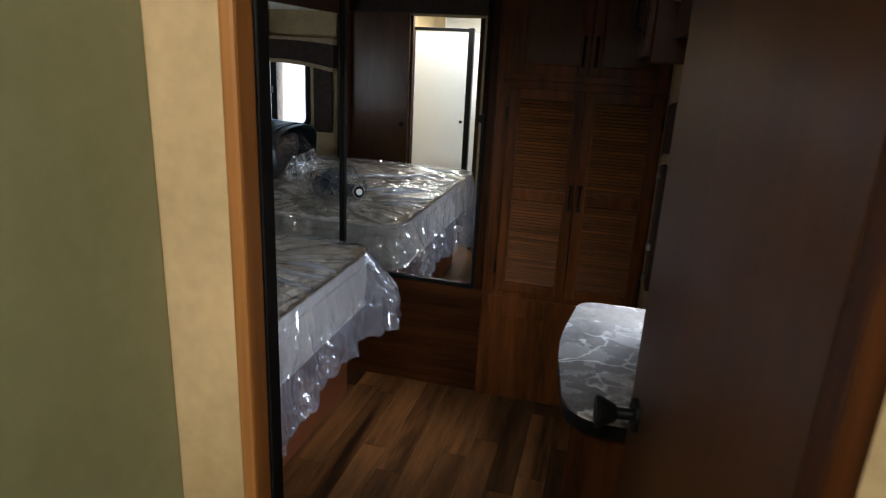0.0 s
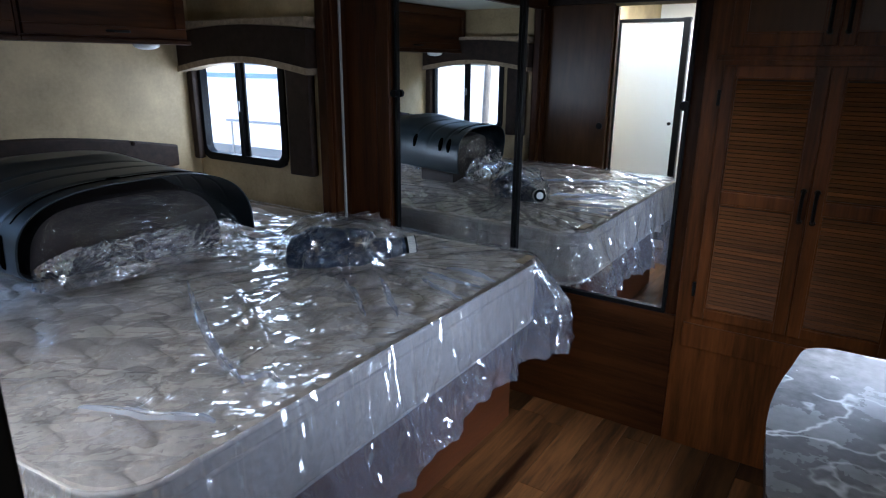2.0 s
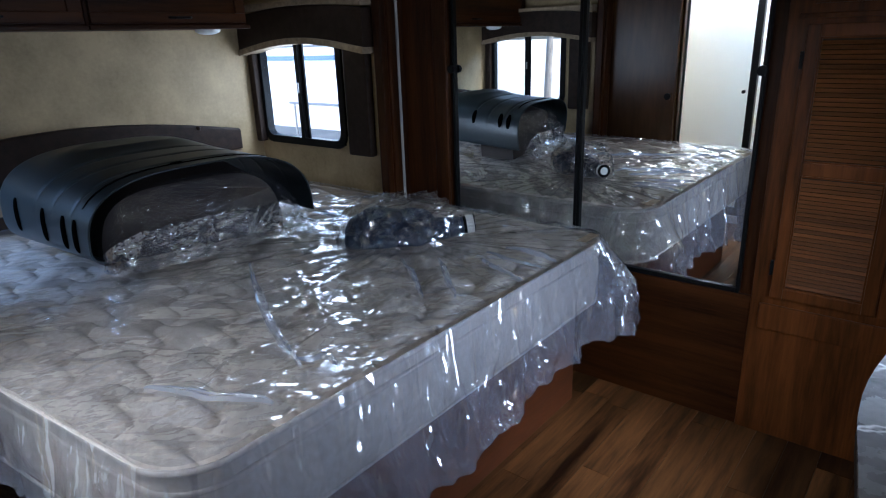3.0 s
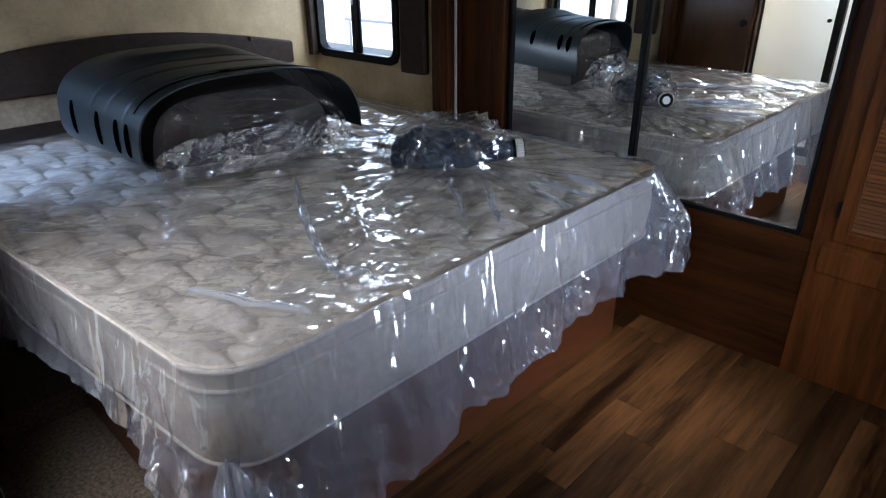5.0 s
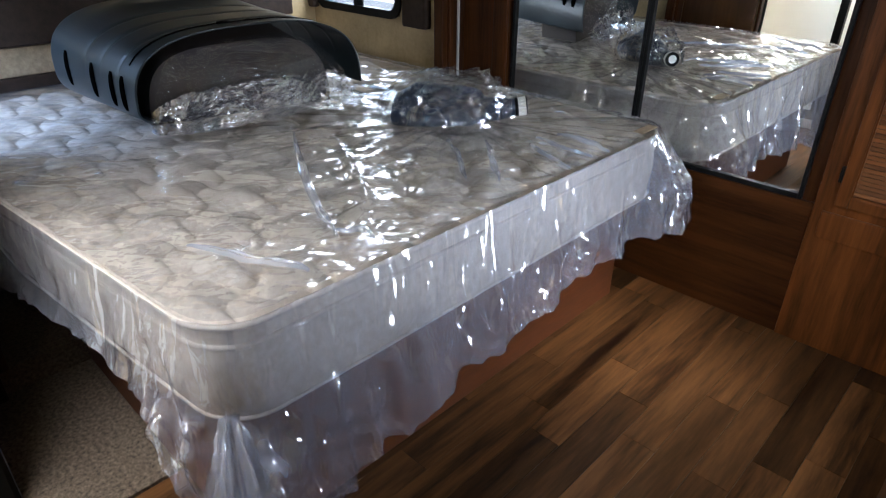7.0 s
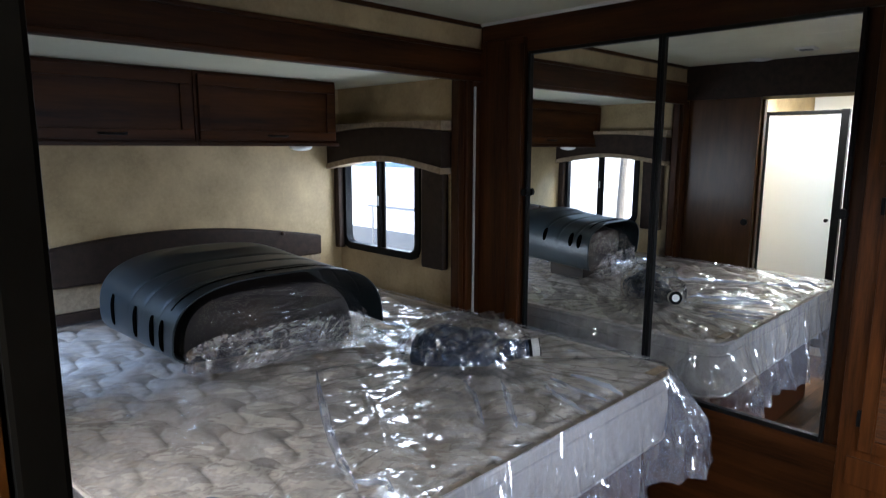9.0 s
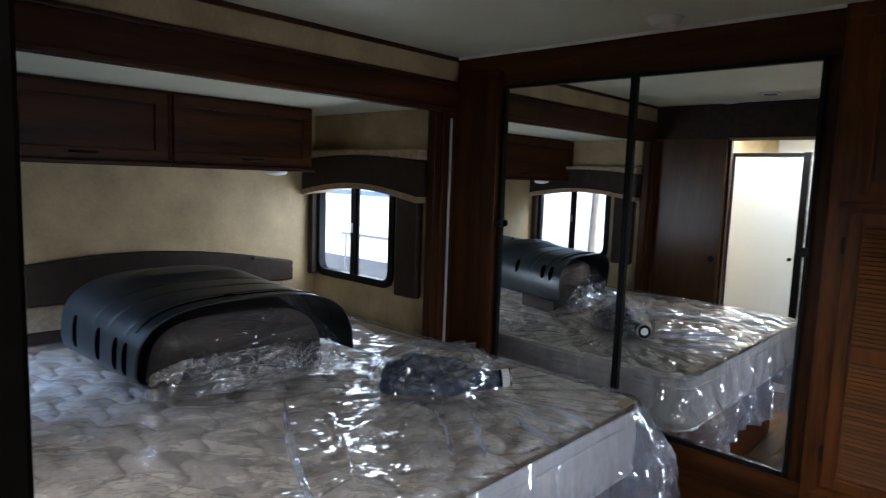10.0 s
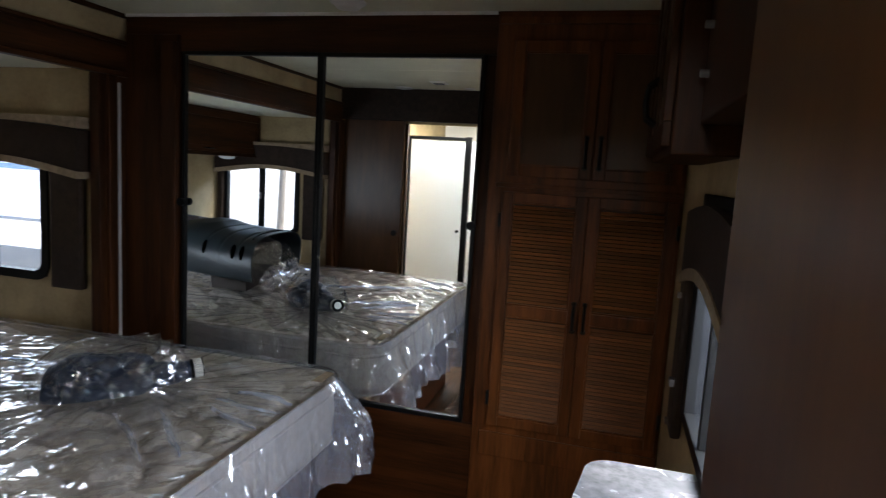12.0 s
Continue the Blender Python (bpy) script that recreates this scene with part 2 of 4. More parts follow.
def marble():
    m = mottled("grey_marble_laminate", (0.07, 0.067, 0.066), (0.18, 0.172, 0.167), (0.22, 0.32), scale=9, fine=60, bump=0.01)
    n, l = m.node_tree.nodes, m.node_tree.links
    b = n["Principled BSDF"]
    base = b.inputs["Base Color"].links[0].from_socket
    tc, w = n.new("ShaderNodeTexCoord"), n.new("ShaderNodeTexNoise")
    w.inputs["Scale"].default_value, w.inputs["Detail"].default_value = 5, 4
    l.new(tc.outputs["Object"], w.inputs["Vector"])
    mixv = n.new("ShaderNodeVectorMath")
    mixv.operation = "MULTIPLY_ADD"
    mixv.inputs[1].default_value = (0.55, 0.55, 0.55)
    l.new(w.outputs["Color"], mixv.inputs[0])
    l.new(tc.outputs["Object"], mixv.inputs[2])
    v = n.new("ShaderNodeTexVoronoi")
    v.feature = "DISTANCE_TO_EDGE"
    v.inputs["Scale"].default_value = 5.5
    l.new(mixv.outputs[0], v.inputs["Vector"])
    r = n.new("ShaderNodeValToRGB")
    r.color_ramp.elements[0].color, r.color_ramp.elements[1].color = (0.9, 0.9, 0.9, 1), (0, 0, 0, 1)
    r.color_ramp.elements[0].position, r.color_ramp.elements[1].position = 0.0, 0.055
    l.new(v.outputs["Distance"], r.inputs[0])
    mx = n.new("ShaderNodeMix")
    mx.data_type = "RGBA"
    gate, gr, mul = n.new("ShaderNodeTexNoise"), n.new("ShaderNodeMapRange"), n.new("ShaderNodeMath")
    gate.inputs["Scale"].default_value, gate.inputs["Detail"].default_value = 7, 3
    l.new(tc.outputs["Object"], gate.inputs["Vector"])
    gr.inputs["From Min"].default_value, gr.inputs["From Max"].default_value = 0.42, 0.62
    l.new(gate.outputs["Fac"], gr.inputs["Value"])
    mul.operation = "MULTIPLY"
    l.new(r.outputs[0], mul.inputs[0])
    l.new(gr.outputs[0], mul.inputs[1])
    l.new(mul.outputs[0], mx.inputs["Factor"])
    l.new(base, mx.inputs["A"])
    mx.inputs["B"].default_value = (0.62, 0.6, 0.58, 1)
    l.new(mx.outputs["Result"], b.inputs["Base Color"])
    return m


MARBLE = marble()
FROST = material("frosted_shower_glass", (0.85, 0.88, 0.88), 0.35)
FROST.node_tree.nodes["Principled BSDF"].inputs["Transmission Weight"].default_value = 0.6

# ---- mesh helpers ----
def box(bm, x0, x1, y0, y1, z0, z1, bevel=0.0):
    """A box between two corners, with rounded edges if bevel is given."""
    m = Matrix.Translation(((x0 + x1) / 2, (y0 + y1) / 2, (z0 + z1) / 2)) @ Matrix.Diagonal((abs(x1 - x0), abs(y1 - y0), abs(z1 - z0), 1))
    g = bmesh.ops.create_cube(bm, size=1, matrix=m)
    if bevel:
        edges = list({e for v in g["verts"] for e in v.link_edges})
        bmesh.ops.bevel(bm, geom=edges, offset=bevel, segments=2, affect="EDGES", profile=0.6)
    return bm


def boxes(*rows, bevel=0.0):
    bm = bmesh.new()
    for r in rows:
        box(bm, *r, bevel=bevel)
    return bm


def rod(bm, p, q, r, n=12, r2=None):
    p, q = Vector(p), Vector(q)
    d = q - p
    m = Matrix.Translation((p + q) / 2) @ d.to_track_quat("Z", "Y").to_matrix().to_4x4()
    bmesh.ops.create_cone(bm, cap_ends=True, segments=n, radius1=r, radius2=r if r2 is None else r2, depth=d.length, matrix=m)
    return bm


def tube(bm, points, r, n=8):
    for p, q in zip(points, points[1:]):
        rod(bm, p, q, r, n)
    for p in points[1:-1]:
        bmesh.ops.create_icosphere(bm, subdivisions=1, radius=r, matrix=Matrix.Translation(p))
    return bm


def prism(bm, outline, a, b, axis="y"):
    """An outline of (u, v) pairs drawn out from a to b along an axis: u, v are the other two in order."""
    def at(u, v, w):
        return {"x": (w, u, v), "y": (u, w, v), "z": (u, v, w)}[axis]
    lo = [bm.verts.new(at(u, v, a)) for u, v in outline]
    hi = [bm.verts.new(at(u, v, b)) for u, v in outline]
    k = len(outline)
    fs = [bm.faces.new([lo[i], lo[(i + 1) % k], hi[(i + 1) % k], hi[i]]) for i in range(k)]
    fs += [bm.faces.new(lo[::-1]), bm.faces.new(hi)]
    bmesh.ops.recalc_face_normals(bm, faces=fs)
    return bm


def grid(bm, nu, nv, at):
    vs = [[bm.verts.new(at(i / nu, j / nv)) for j in range(nv + 1)] for i in range(nu + 1)]
    for i in range(nu):
        for j in range(nv):
            bm.faces.new([vs[i][j], vs[i + 1][j], vs[i + 1][j + 1], vs[i][j + 1]])
    return bm


def world_origin(ob):
    p = Vector(ob.location)
    while ob.parent:
        ob = ob.parent
        p += Vector(ob.location)
    return p


def part(name, bm, mat, parent=None, label="", smooth=False, origin=None):
    """Links a bmesh, drawn in world places, as one mesh object under a thing or a part."""
    me = bpy.data.meshes.new(name)
    o = Vector(origin) if origin is not None else (Vector((0, 0, 0)))
    if parent is not None:
        base = world_origin(parent)
        bm.transform(Matrix.Translation(-(base + o)))
    elif origin is not None:
        bm.transform(Matrix.Translation(-o))
    bm.to_mesh(me)
    bm.free()
    me.materials.append(mat)
    if smooth:
        for p in me.polygons:
            p.use_smooth = True
    ob = new(name, me)
    ob.location = o
    ob.parent = parent
    if label:
        tagged(ob, label)
    return ob


def thing(name, place, label, category, group=""):
    ob = new(name)
    ob.location = place
    ob.empty_display_size = 0.05
    return tagged(ob, label, category, group)


def setting(name, bm, mat, label, category="structure"):
    return tagged(part(name, bm, mat), label, category, "", "structure")


def bevelled(ob, width, segments=2):
    m = ob.modifiers.new("bevel", "BEVEL")
    m.width, m.segments, m.limit_method, m.angle_limit = width, segments, "ANGLE", radians(40)
    return ob


def thick(ob, t, offset=-1.0):
    m = ob.modifiers.new("solid", "SOLIDIFY")
    m.thickness, m.offset = t, offset
    return ob

# ---- plan, metres ----
YM = 3.0        # mirror wall
XR = 0.705      # right wall
XS = -1.5       # left wall, with the slide-out opening
XH = -2.45      # head wall of the slide-out
YS0, YS1 = 0.97, 2.88   # end walls of the slide-out
YP0, YP1 = 0.814, 0.842  # partition to the hall and bathroom
ZC, ZS = 1.98, 1.745    # ceilings
ZM = 0.69       # mattress top

# ---- structure ----
floor = setting("floor", boxes((-1.56, 0.76, -2.0, 3.04, -0.05, -0.008)), GAP, "walnut brown vinyl plank floor of the trailer bedroom", "floor")
setting("slide_floor", boxes((-2.5, -1.5, 0.93, 2.92, -0.03, 0.10)), CARPET, "brown carpeted floor of the slide-out", "floor")
carpet = setting("carpet", boxes((-1.5, -0.85, 0.853, 2.87, -0.004, 0.012), bevel=0.003), CARPET, "speckled brown loop carpet under the bed", "carpet")
ceiling = setting("ceiling", boxes((-1.56, 0.76, -2.0, 0.36, ZC, ZC + 0.04), (-1.56, 0.76, 0.38, 1.70, ZC, ZC + 0.04), (-1.56, 0.76, 1.703, 3.04, ZC, ZC + 0.04), (-1.56, 0.76, 0.36, 0.38, ZC + 0.002, ZC + 0.04)), CEIL, "cream board ceiling in wide panels", "ceiling")
setting("slide_ceiling", boxes((-2.5, -1.5, YS0 - 0.04, YS1 + 0.04, ZS, ZS + 0.04)), CEIL, "cream ceiling of the slide-out", "ceiling")

W0, W1, Z0, Z1 = -2.40, -1.785, 0.885, 1.47  # slide windows: x and z
def end_wall(name, y0, y1, label):
    setting(name, boxes((XH - 0.04, W0, y0, y1, 0, ZS), (W1, XS + 0.0, y0, y1, 0, ZS), (W0, W1, y0, y1, 0, Z0), (W0, W1, y0, y1, Z1, ZS)), TANWALL, label, "wall")


end_wall("wall_slide_far", YS1, YS1 + 0.04, "tan linen-look end wall of the slide-out with a window")
end_wall("wall_slide_near", YS0 - 0.04, YS0, "tan linen-look end wall of the slide-out with a window")
setting("wall_head", boxes((XH - 0.04, XH, YS0 - 0.04, YS1 + 0.04, 0, ZS)), TANWALL, "mottled tan wallboard behind the bed head", "wall")
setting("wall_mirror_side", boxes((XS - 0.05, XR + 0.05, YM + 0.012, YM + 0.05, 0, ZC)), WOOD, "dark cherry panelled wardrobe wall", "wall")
setting("wall_left", boxes((XS - 0.05, XS, -2.0, YS0, 0, ZC), (XS - 0.05, XS, YS1 + 0.05, YM + 0.01, 0, ZC), (XS - 0.05, XS, YS0, YS1 + 0.05, 1.80, ZC)), TANWALL, "tan wallboard wall above the slide-out opening", "wall")
RW0, RW1, RZ0, RZ1 = 1.90, 2.44, 0.86, 1.40
setting("wall_right", boxes((XR, XR + 0.05, -2.0, RW0, 0, ZC), (XR, XR + 0.05, RW1, YM + 0.01, 0, ZC), (XR, XR + 0.05, RW0, RW1, 0, RZ0), (XR, XR + 0.05, RW0, RW1, RZ1, ZC)), TANWALL, "tan wallboard side wall with a window", "wall")
BX0, BX1 = -1.0, -0.47   # bathroom doorway
EX0, EX1 = 0.27, 0.655    # entry doorway
DH = 1.74
setting("wall_partition", boxes((XS, BX0 - 0.0, YP0, YP1, 0, ZC), (BX1, EX0 - 0.012, YP0, YP0 + 0.018, 0, ZC), (BX1, EX0 - 0.021, YP0 + 0.018, YP1, 0, ZC), (BX0, BX1, YP0, YP1, DH, ZC), (EX0 - 0.02, XR, YP0, YP1, 1.86, ZC), (EX1 + 0.02, XR, YP0, YP1, 0, 1.86)), TANWALL, "tan partition wall with two doorways", "wall")
setting("wall_hall", boxes((0.16, 0.20, -2.0, YP0 - 0.001, 0, ZC)), OLIVE, "olive wallboard wall of the hall", "wall")
setting("wall_bath_back", boxes((XS, XR, -2.05, -2.0, 0, ZC)), FRP, "white back wall of the bathroom", "wall")
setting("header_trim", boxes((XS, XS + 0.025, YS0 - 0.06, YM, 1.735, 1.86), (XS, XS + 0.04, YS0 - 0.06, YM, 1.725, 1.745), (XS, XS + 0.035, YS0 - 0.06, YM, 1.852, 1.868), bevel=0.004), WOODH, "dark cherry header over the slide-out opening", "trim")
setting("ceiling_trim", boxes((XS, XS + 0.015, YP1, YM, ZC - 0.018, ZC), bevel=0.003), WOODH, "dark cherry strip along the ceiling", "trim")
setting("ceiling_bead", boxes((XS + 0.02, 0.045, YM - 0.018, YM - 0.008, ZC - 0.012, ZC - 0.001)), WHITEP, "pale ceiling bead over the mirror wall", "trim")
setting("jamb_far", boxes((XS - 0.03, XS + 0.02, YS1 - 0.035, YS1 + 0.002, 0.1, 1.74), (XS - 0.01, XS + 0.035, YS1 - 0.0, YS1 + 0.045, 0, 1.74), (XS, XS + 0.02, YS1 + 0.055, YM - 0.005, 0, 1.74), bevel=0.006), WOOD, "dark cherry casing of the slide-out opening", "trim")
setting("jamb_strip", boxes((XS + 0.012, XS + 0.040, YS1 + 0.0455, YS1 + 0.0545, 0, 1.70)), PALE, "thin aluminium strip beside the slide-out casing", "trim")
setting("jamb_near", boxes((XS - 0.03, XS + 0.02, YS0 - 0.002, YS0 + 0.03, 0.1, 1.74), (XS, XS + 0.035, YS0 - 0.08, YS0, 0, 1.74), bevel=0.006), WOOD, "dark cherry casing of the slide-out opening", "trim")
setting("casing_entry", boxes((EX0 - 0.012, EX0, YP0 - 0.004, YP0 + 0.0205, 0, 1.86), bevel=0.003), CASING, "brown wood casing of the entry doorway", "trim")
# Hinge side of the casing takes the darker wood, its shadow put into the colour.
setting("casing_hinge_side_shaded", boxes((EX1, EX1 + 0.02, YP0 - 0.004, YP1 + 0.008, 0, 1.86), bevel=0.006), WOOD, "wood casing of the entry doorway, coloured dark brown for shade", "trim")
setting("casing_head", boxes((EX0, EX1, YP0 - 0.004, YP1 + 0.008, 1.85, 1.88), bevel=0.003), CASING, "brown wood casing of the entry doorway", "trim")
# Inner part of the casing, coloured black for the shadow it stands in.
setting("casing_entry_shade", boxes((EX0 - 0.02, EX0 + 0.001, YP0 + 0.0215, YP1 + 0.010, 0, 1.86), bevel=0.002), BLACKM, "inner edge of the entry doorway casing, painted black for shade", "trim")
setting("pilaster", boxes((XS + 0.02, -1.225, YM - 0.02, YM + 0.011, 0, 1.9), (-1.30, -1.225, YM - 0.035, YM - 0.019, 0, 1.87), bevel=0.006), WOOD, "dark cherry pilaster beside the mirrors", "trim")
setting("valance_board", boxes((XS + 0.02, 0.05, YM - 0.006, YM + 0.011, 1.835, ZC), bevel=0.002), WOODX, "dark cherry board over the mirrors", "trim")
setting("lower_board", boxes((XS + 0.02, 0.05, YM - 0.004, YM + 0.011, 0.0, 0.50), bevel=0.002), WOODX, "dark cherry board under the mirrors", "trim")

# ---- mirrors ----
def mirror_door(x0, x1, knob):
    t = thing("mirror_door", ((x0 + x1) / 2, YM - 0.01, 0.51), "tall sliding mirror door in a thin black frame", "mirror", "mirror doors")
    part("glass", boxes((x0 + 0.012, x1 - 0.012, YM - 0.004, YM, 0.522, 1.822)), MIRROR, t)
    part("frame", boxes((x0, x0 + 0.012, YM - 0.016, YM + 0.006, 0.505, 1.836), (x1 - 0.012, x1, YM - 0.016, YM + 0.006, 0.505, 1.836), (x0 + 0.012, x1 - 0.012, YM - 0.016, YM + 0.006, 0.505, 0.522), (x0 + 0.012, x1 - 0.012, YM - 0.016, YM + 0.006, 1.822, 1.836), bevel=0.002), BLACKM, t, "black metal frame")
    bm = bmesh.new()
    rod(bm, (knob, YM - 0.018, 1.24), (knob, YM - 0.034, 1.24), 0.016, 16)
    part("knob", bm, BLACKM, t, "small black round knob")


mirror_door(-1.21, -0.612, -1.205)
mirror_door(-0.610, 0.01, 0.002)


# ---- wardrobe ----
def handle(parent, x, y, z0, z1, name="handle"):
    bm = bmesh.new()
    n = 10
    pts = []
    for i in range(n + 1):
        s = i / n
        pts.append((x, y - 0.004 - 0.026 * math.sin(math.pi * s) ** 0.6, z0 + (z1 - z0) * s))
    tube(bm, pts, 0.0055, 8)
    rod(bm, (x, y, z0), (x, y - 0.006, z0), 0.009)
    rod(bm, (x, y, z1), (x, y - 0.006, z1), 0.009)
    return part(name, bm, BLACKM, parent, "black curved bar handle")


def framed(x0, x1, z0, z1, y0, y1, rail=0.03, mids=()):
    rows = [(x0, x0 + rail, y0, y1, z0, z1), (x1 - rail, x1, y0, y1, z0, z1), (x0 + rail, x1 - rail, y0, y1, z0, z0 + rail), (x0 + rail, x1 - rail, y0, y1, z1 - rail, z1)]
    rows += [(x0 + rail, x1 - rail, y0, y1, a, b) for a, b in mids]
    return boxes(*rows, bevel=0.003)


wardrobe = thing("wardrobe", (0.38, YM, 0), "dark cherry built-in wardrobe with two louvred doors under two panelled doors", "wardrobe")
part("body", boxes((0.05, XR - 0.002, YM - 0.012, YM + 0.011, 0, ZC - 0.001), bevel=0.003), WARDW, wardrobe, "dark cherry face frame")
part("lower_moulding", boxes((0.08, XR - 0.002, YM - 0.022, YM - 0.011, 0.40, 0.49), bevel=0.003), WARDW, wardrobe)
part("middle_moulding", boxes((0.08, XR - 0.002, YM - 0.020, YM - 0.011, 1.385, 1.40), bevel=0.003), WARDW, wardrobe)
part("crown_moulding", boxes((0.06, XR - 0.002, YM - 0.024, YM - 0.012, 1.935, 1.96), bevel=0.003), WARDW, wardrobe)


def louvre_door(x0, x1, hx, name, z0=0.52, z1=1.37):
    y0, y1 = YM - 0.030, YM - 0.013
    d = part(name, framed(x0, x1, z0, z1, y0, y1, 0.036, [(0.93, 0.972)]), WARDW, wardrobe, "dark cherry louvred door")
    # Near-black sheet that paints the shade seen between the slats.
    part("shade_backing", boxes((x0 + 0.034, x1 - 0.034, y1 - 0.003, y1 - 0.001, z0 + 0.03, z1 - 0.03)), GAP, d)
    first = None
    for a, b in ((z0 + 0.036, 0.93), (0.972, z1 - 0.036)):
        part("bead", boxes((x0 + 0.036, x0 + 0.041, y0 + 0.002, y1, a, b), (x1 - 0.041, x1 - 0.036, y0 + 0.002, y1, a, b), (x0 + 0.041, x1 - 0.041, y0 + 0.002, y1, a, a + 0.005), (x0 + 0.041, x1 - 0.041, y0 + 0.002, y1, b - 0.005, b)), WARDW, d)
        n = round((b - a - 0.012) / 0.0135)
        for i in range(n):
            z = a + 0.010 + (b - a - 0.016) * i / n
            if first is None:
                bm = prism(bmesh.new(), [(y0 + 0.003, z), (y0 + 0.006, z - 0.002), (y1 - 0.004, z + 0.0065), (y1 - 0.006, z + 0.009)], x0 + 0.041, x1 - 0.041, "x")
                first = part("slat", bm, LOUVRE, d, origin=(0, 0, 0))
                zf = z
            else:
                o = new("slat", first.data)
                o.parent = d
                o.location = (0, 0, z - zf)
    handle(wardrobe, hx, y0, 0.905, 1.0)
    for z in (z0 + 0.10, z1 - 0.10):
        xh = x0 - 0.006 if hx > (x0 + x1) / 2 else x1 + 0.006
        part("hinge", boxes((xh - 0.005, xh + 0.005, YM - 0.028, YM - 0.012, z - 0.025, z + 0.025), bevel=0.002), BLACKM, wardrobe, "small black hinge")


louvre_door(0.108, 0.399, 0.383, "louvred_door")
louvre_door(0.404, 0.690, 0.42, "louvred_door")


def panel_door(x0, x1, z0, z1, hx):
    y0, y1 = YM - 0.030, YM - 0.013
    d = part("panel_door", framed(x0, x1, z0, z1, y0, y1, 0.038), WARDW, wardrobe, "dark cherry panelled door")
    part("panel", boxes((x0 + 0.037, x1 - 0.037, y0 + 0.008, y1, z0 + 0.037, z1 - 0.037)), DOORW, d)
    part("bead", boxes((x0 + 0.038, x0 + 0.043, y0 + 0.003, y1, z0 + 0.038, z1 - 0.038), (x1 - 0.043, x1 - 0.038, y0 + 0.003, y1, z0 + 0.038, z1 - 0.038), (x0 + 0.043, x1 - 0.043, y0 + 0.003, y1, z0 + 0.038, z0 + 0.043), (x0 + 0.043, x1 - 0.043, y0 + 0.003, y1, z1 - 0.043, z1 - 0.038)), WARDW, d)
    handle(wardrobe, hx, y0, 1.465, 1.565)


panel_door(0.116, 0.402, 1.425, 1.88, 0.378)
panel_door(0.407, 0.690, 1.425, 1.88, 0.425)

# ---- bed ----
bed = thing("bed_base", (-1.4, 2.03, 0), "reddish brown board bed platform under the mattress", "bed base")
part("foot_board", boxes((-0.52, -0.505, 1.235, 2.80, 0, 0.42), bevel=0.002), BASEW, bed, "reddish brown foot board")
for y in (1.235, 2.80):
    part("side_board", boxes((-1.49, -0.52, y - 0.02, y - 0.005, 0.013, 0.42), bevel=0.002), BASEW, bed, "reddish brown side board")
part("deck", boxes((-2.43, -0.50, 1.215, 2.81, 0.42, 0.45), bevel=0.002), BASEW, bed)

MX0, MX1, MY0, MY1 = -2.43, -0.40, 1.185, 2.82


def slant(x, y):
    """The mattress lies a little askew on its platform: its near long side drifts out towards the head."""
    k = min(max((-0.45 - x) * 0.1, 0.0), 0.088)
    return x, y - k * min(max((MY1 - y) / (MY1 - MY0), 0.0), 1.0)


mattress = thing("mattress", (-1.4, 2.0, 0.45), "beige quilted mattress resting on the bed platform", "mattress")


def rounded(u, v, x0, x1, y0, y1, r):
    """A place inside a rectangle with rounded corners, from u and v between 0 and 1."""
    x, y = x0 + (x1 - x0) * u, y0 + (y1 - y0) * v
    cx, cy = min(max(x, x0 + r), x1 - r), min(max(y, y0 + r), y1 - r)
    dx, dy = x - cx, y - cy
    if dx and dy:
        m = max(abs(dx), abs(dy))
        k = m / math.hypot(dx, dy)
        x, y = cx + dx * k, cy + dy * k
    return x, y


def quilt(x, y):
    """Height of the quilted top: puffs between wavy stitched seams."""
    u, v = x / 0.27, y / 0.22
    p, q = u + v, u - v
    s = abs(math.sin(math.pi * (p + 0.15 * math.sin(2 * math.pi * q) + 0.03 * math.sin(5 * v)))) * abs(math.sin(math.pi * (q - 0.15 * math.sin(2 * math.pi * p) + 0.03 * math.sin(4 * u))))
    return 0.046 * (s ** 0.5)


bm = bmesh.new()


def top_at(u, v):
    x, y = slant(*rounded(u, v, MX0, MX1, MY0, MY1, 0.11))
    edge = min(u * (MX1 - MX0), (1 - u) * (MX1 - MX0), v * (MY1 - MY0), (1 - v) * (MY1 - MY0))
    k = min(edge / 0.05, 1.0)
    return (x, y, ZM - 0.048 + quilt(x, y) * k - 0.012 * (1 - k) ** 2)


grid(bm, 300, 250, top_at)
part("quilted_top", bm, TICK, mattress, "beige quilted top panel", smooth=True)


def ring(x0, x1, y0, y1, r, n=8):
    """Points round a rectangle with rounded corners."""
    out = []
    for cx, cy, a0 in ((x1 - r, y1 - r, 0), (x0 + r, y1 - r, 90), (x0 + r, y0 + r, 180), (x1 - r, y0 + r, 270)):
        for i in range(n + 1):
            a = radians(a0 + 90 * i / n)
            out.append((cx + r * math.cos(a), cy + r * math.sin(a)))
    return out


def dense(points, step):
    """The same closed line with points no further apart than step; each with its outward normal."""
    out = []
    k = len(points)
    for i in range(k):
        p, q = Vector(points[i]), Vector(points[(i + 1) % k])
        d = q - p
        m = max(1, int(d.length / step))
        if d.length < 1e-6:
            continue
        nrm = Vector((d.y, -d.x)).normalized()
        for j in range(m):
            out.append((p + d * j / m, nrm))
    return out


RING = [(Vector(slant(*p)), n1) for p, n1 in dense(ring(MX0, MX1, MY0, MY1, 0.11), 0.012)]


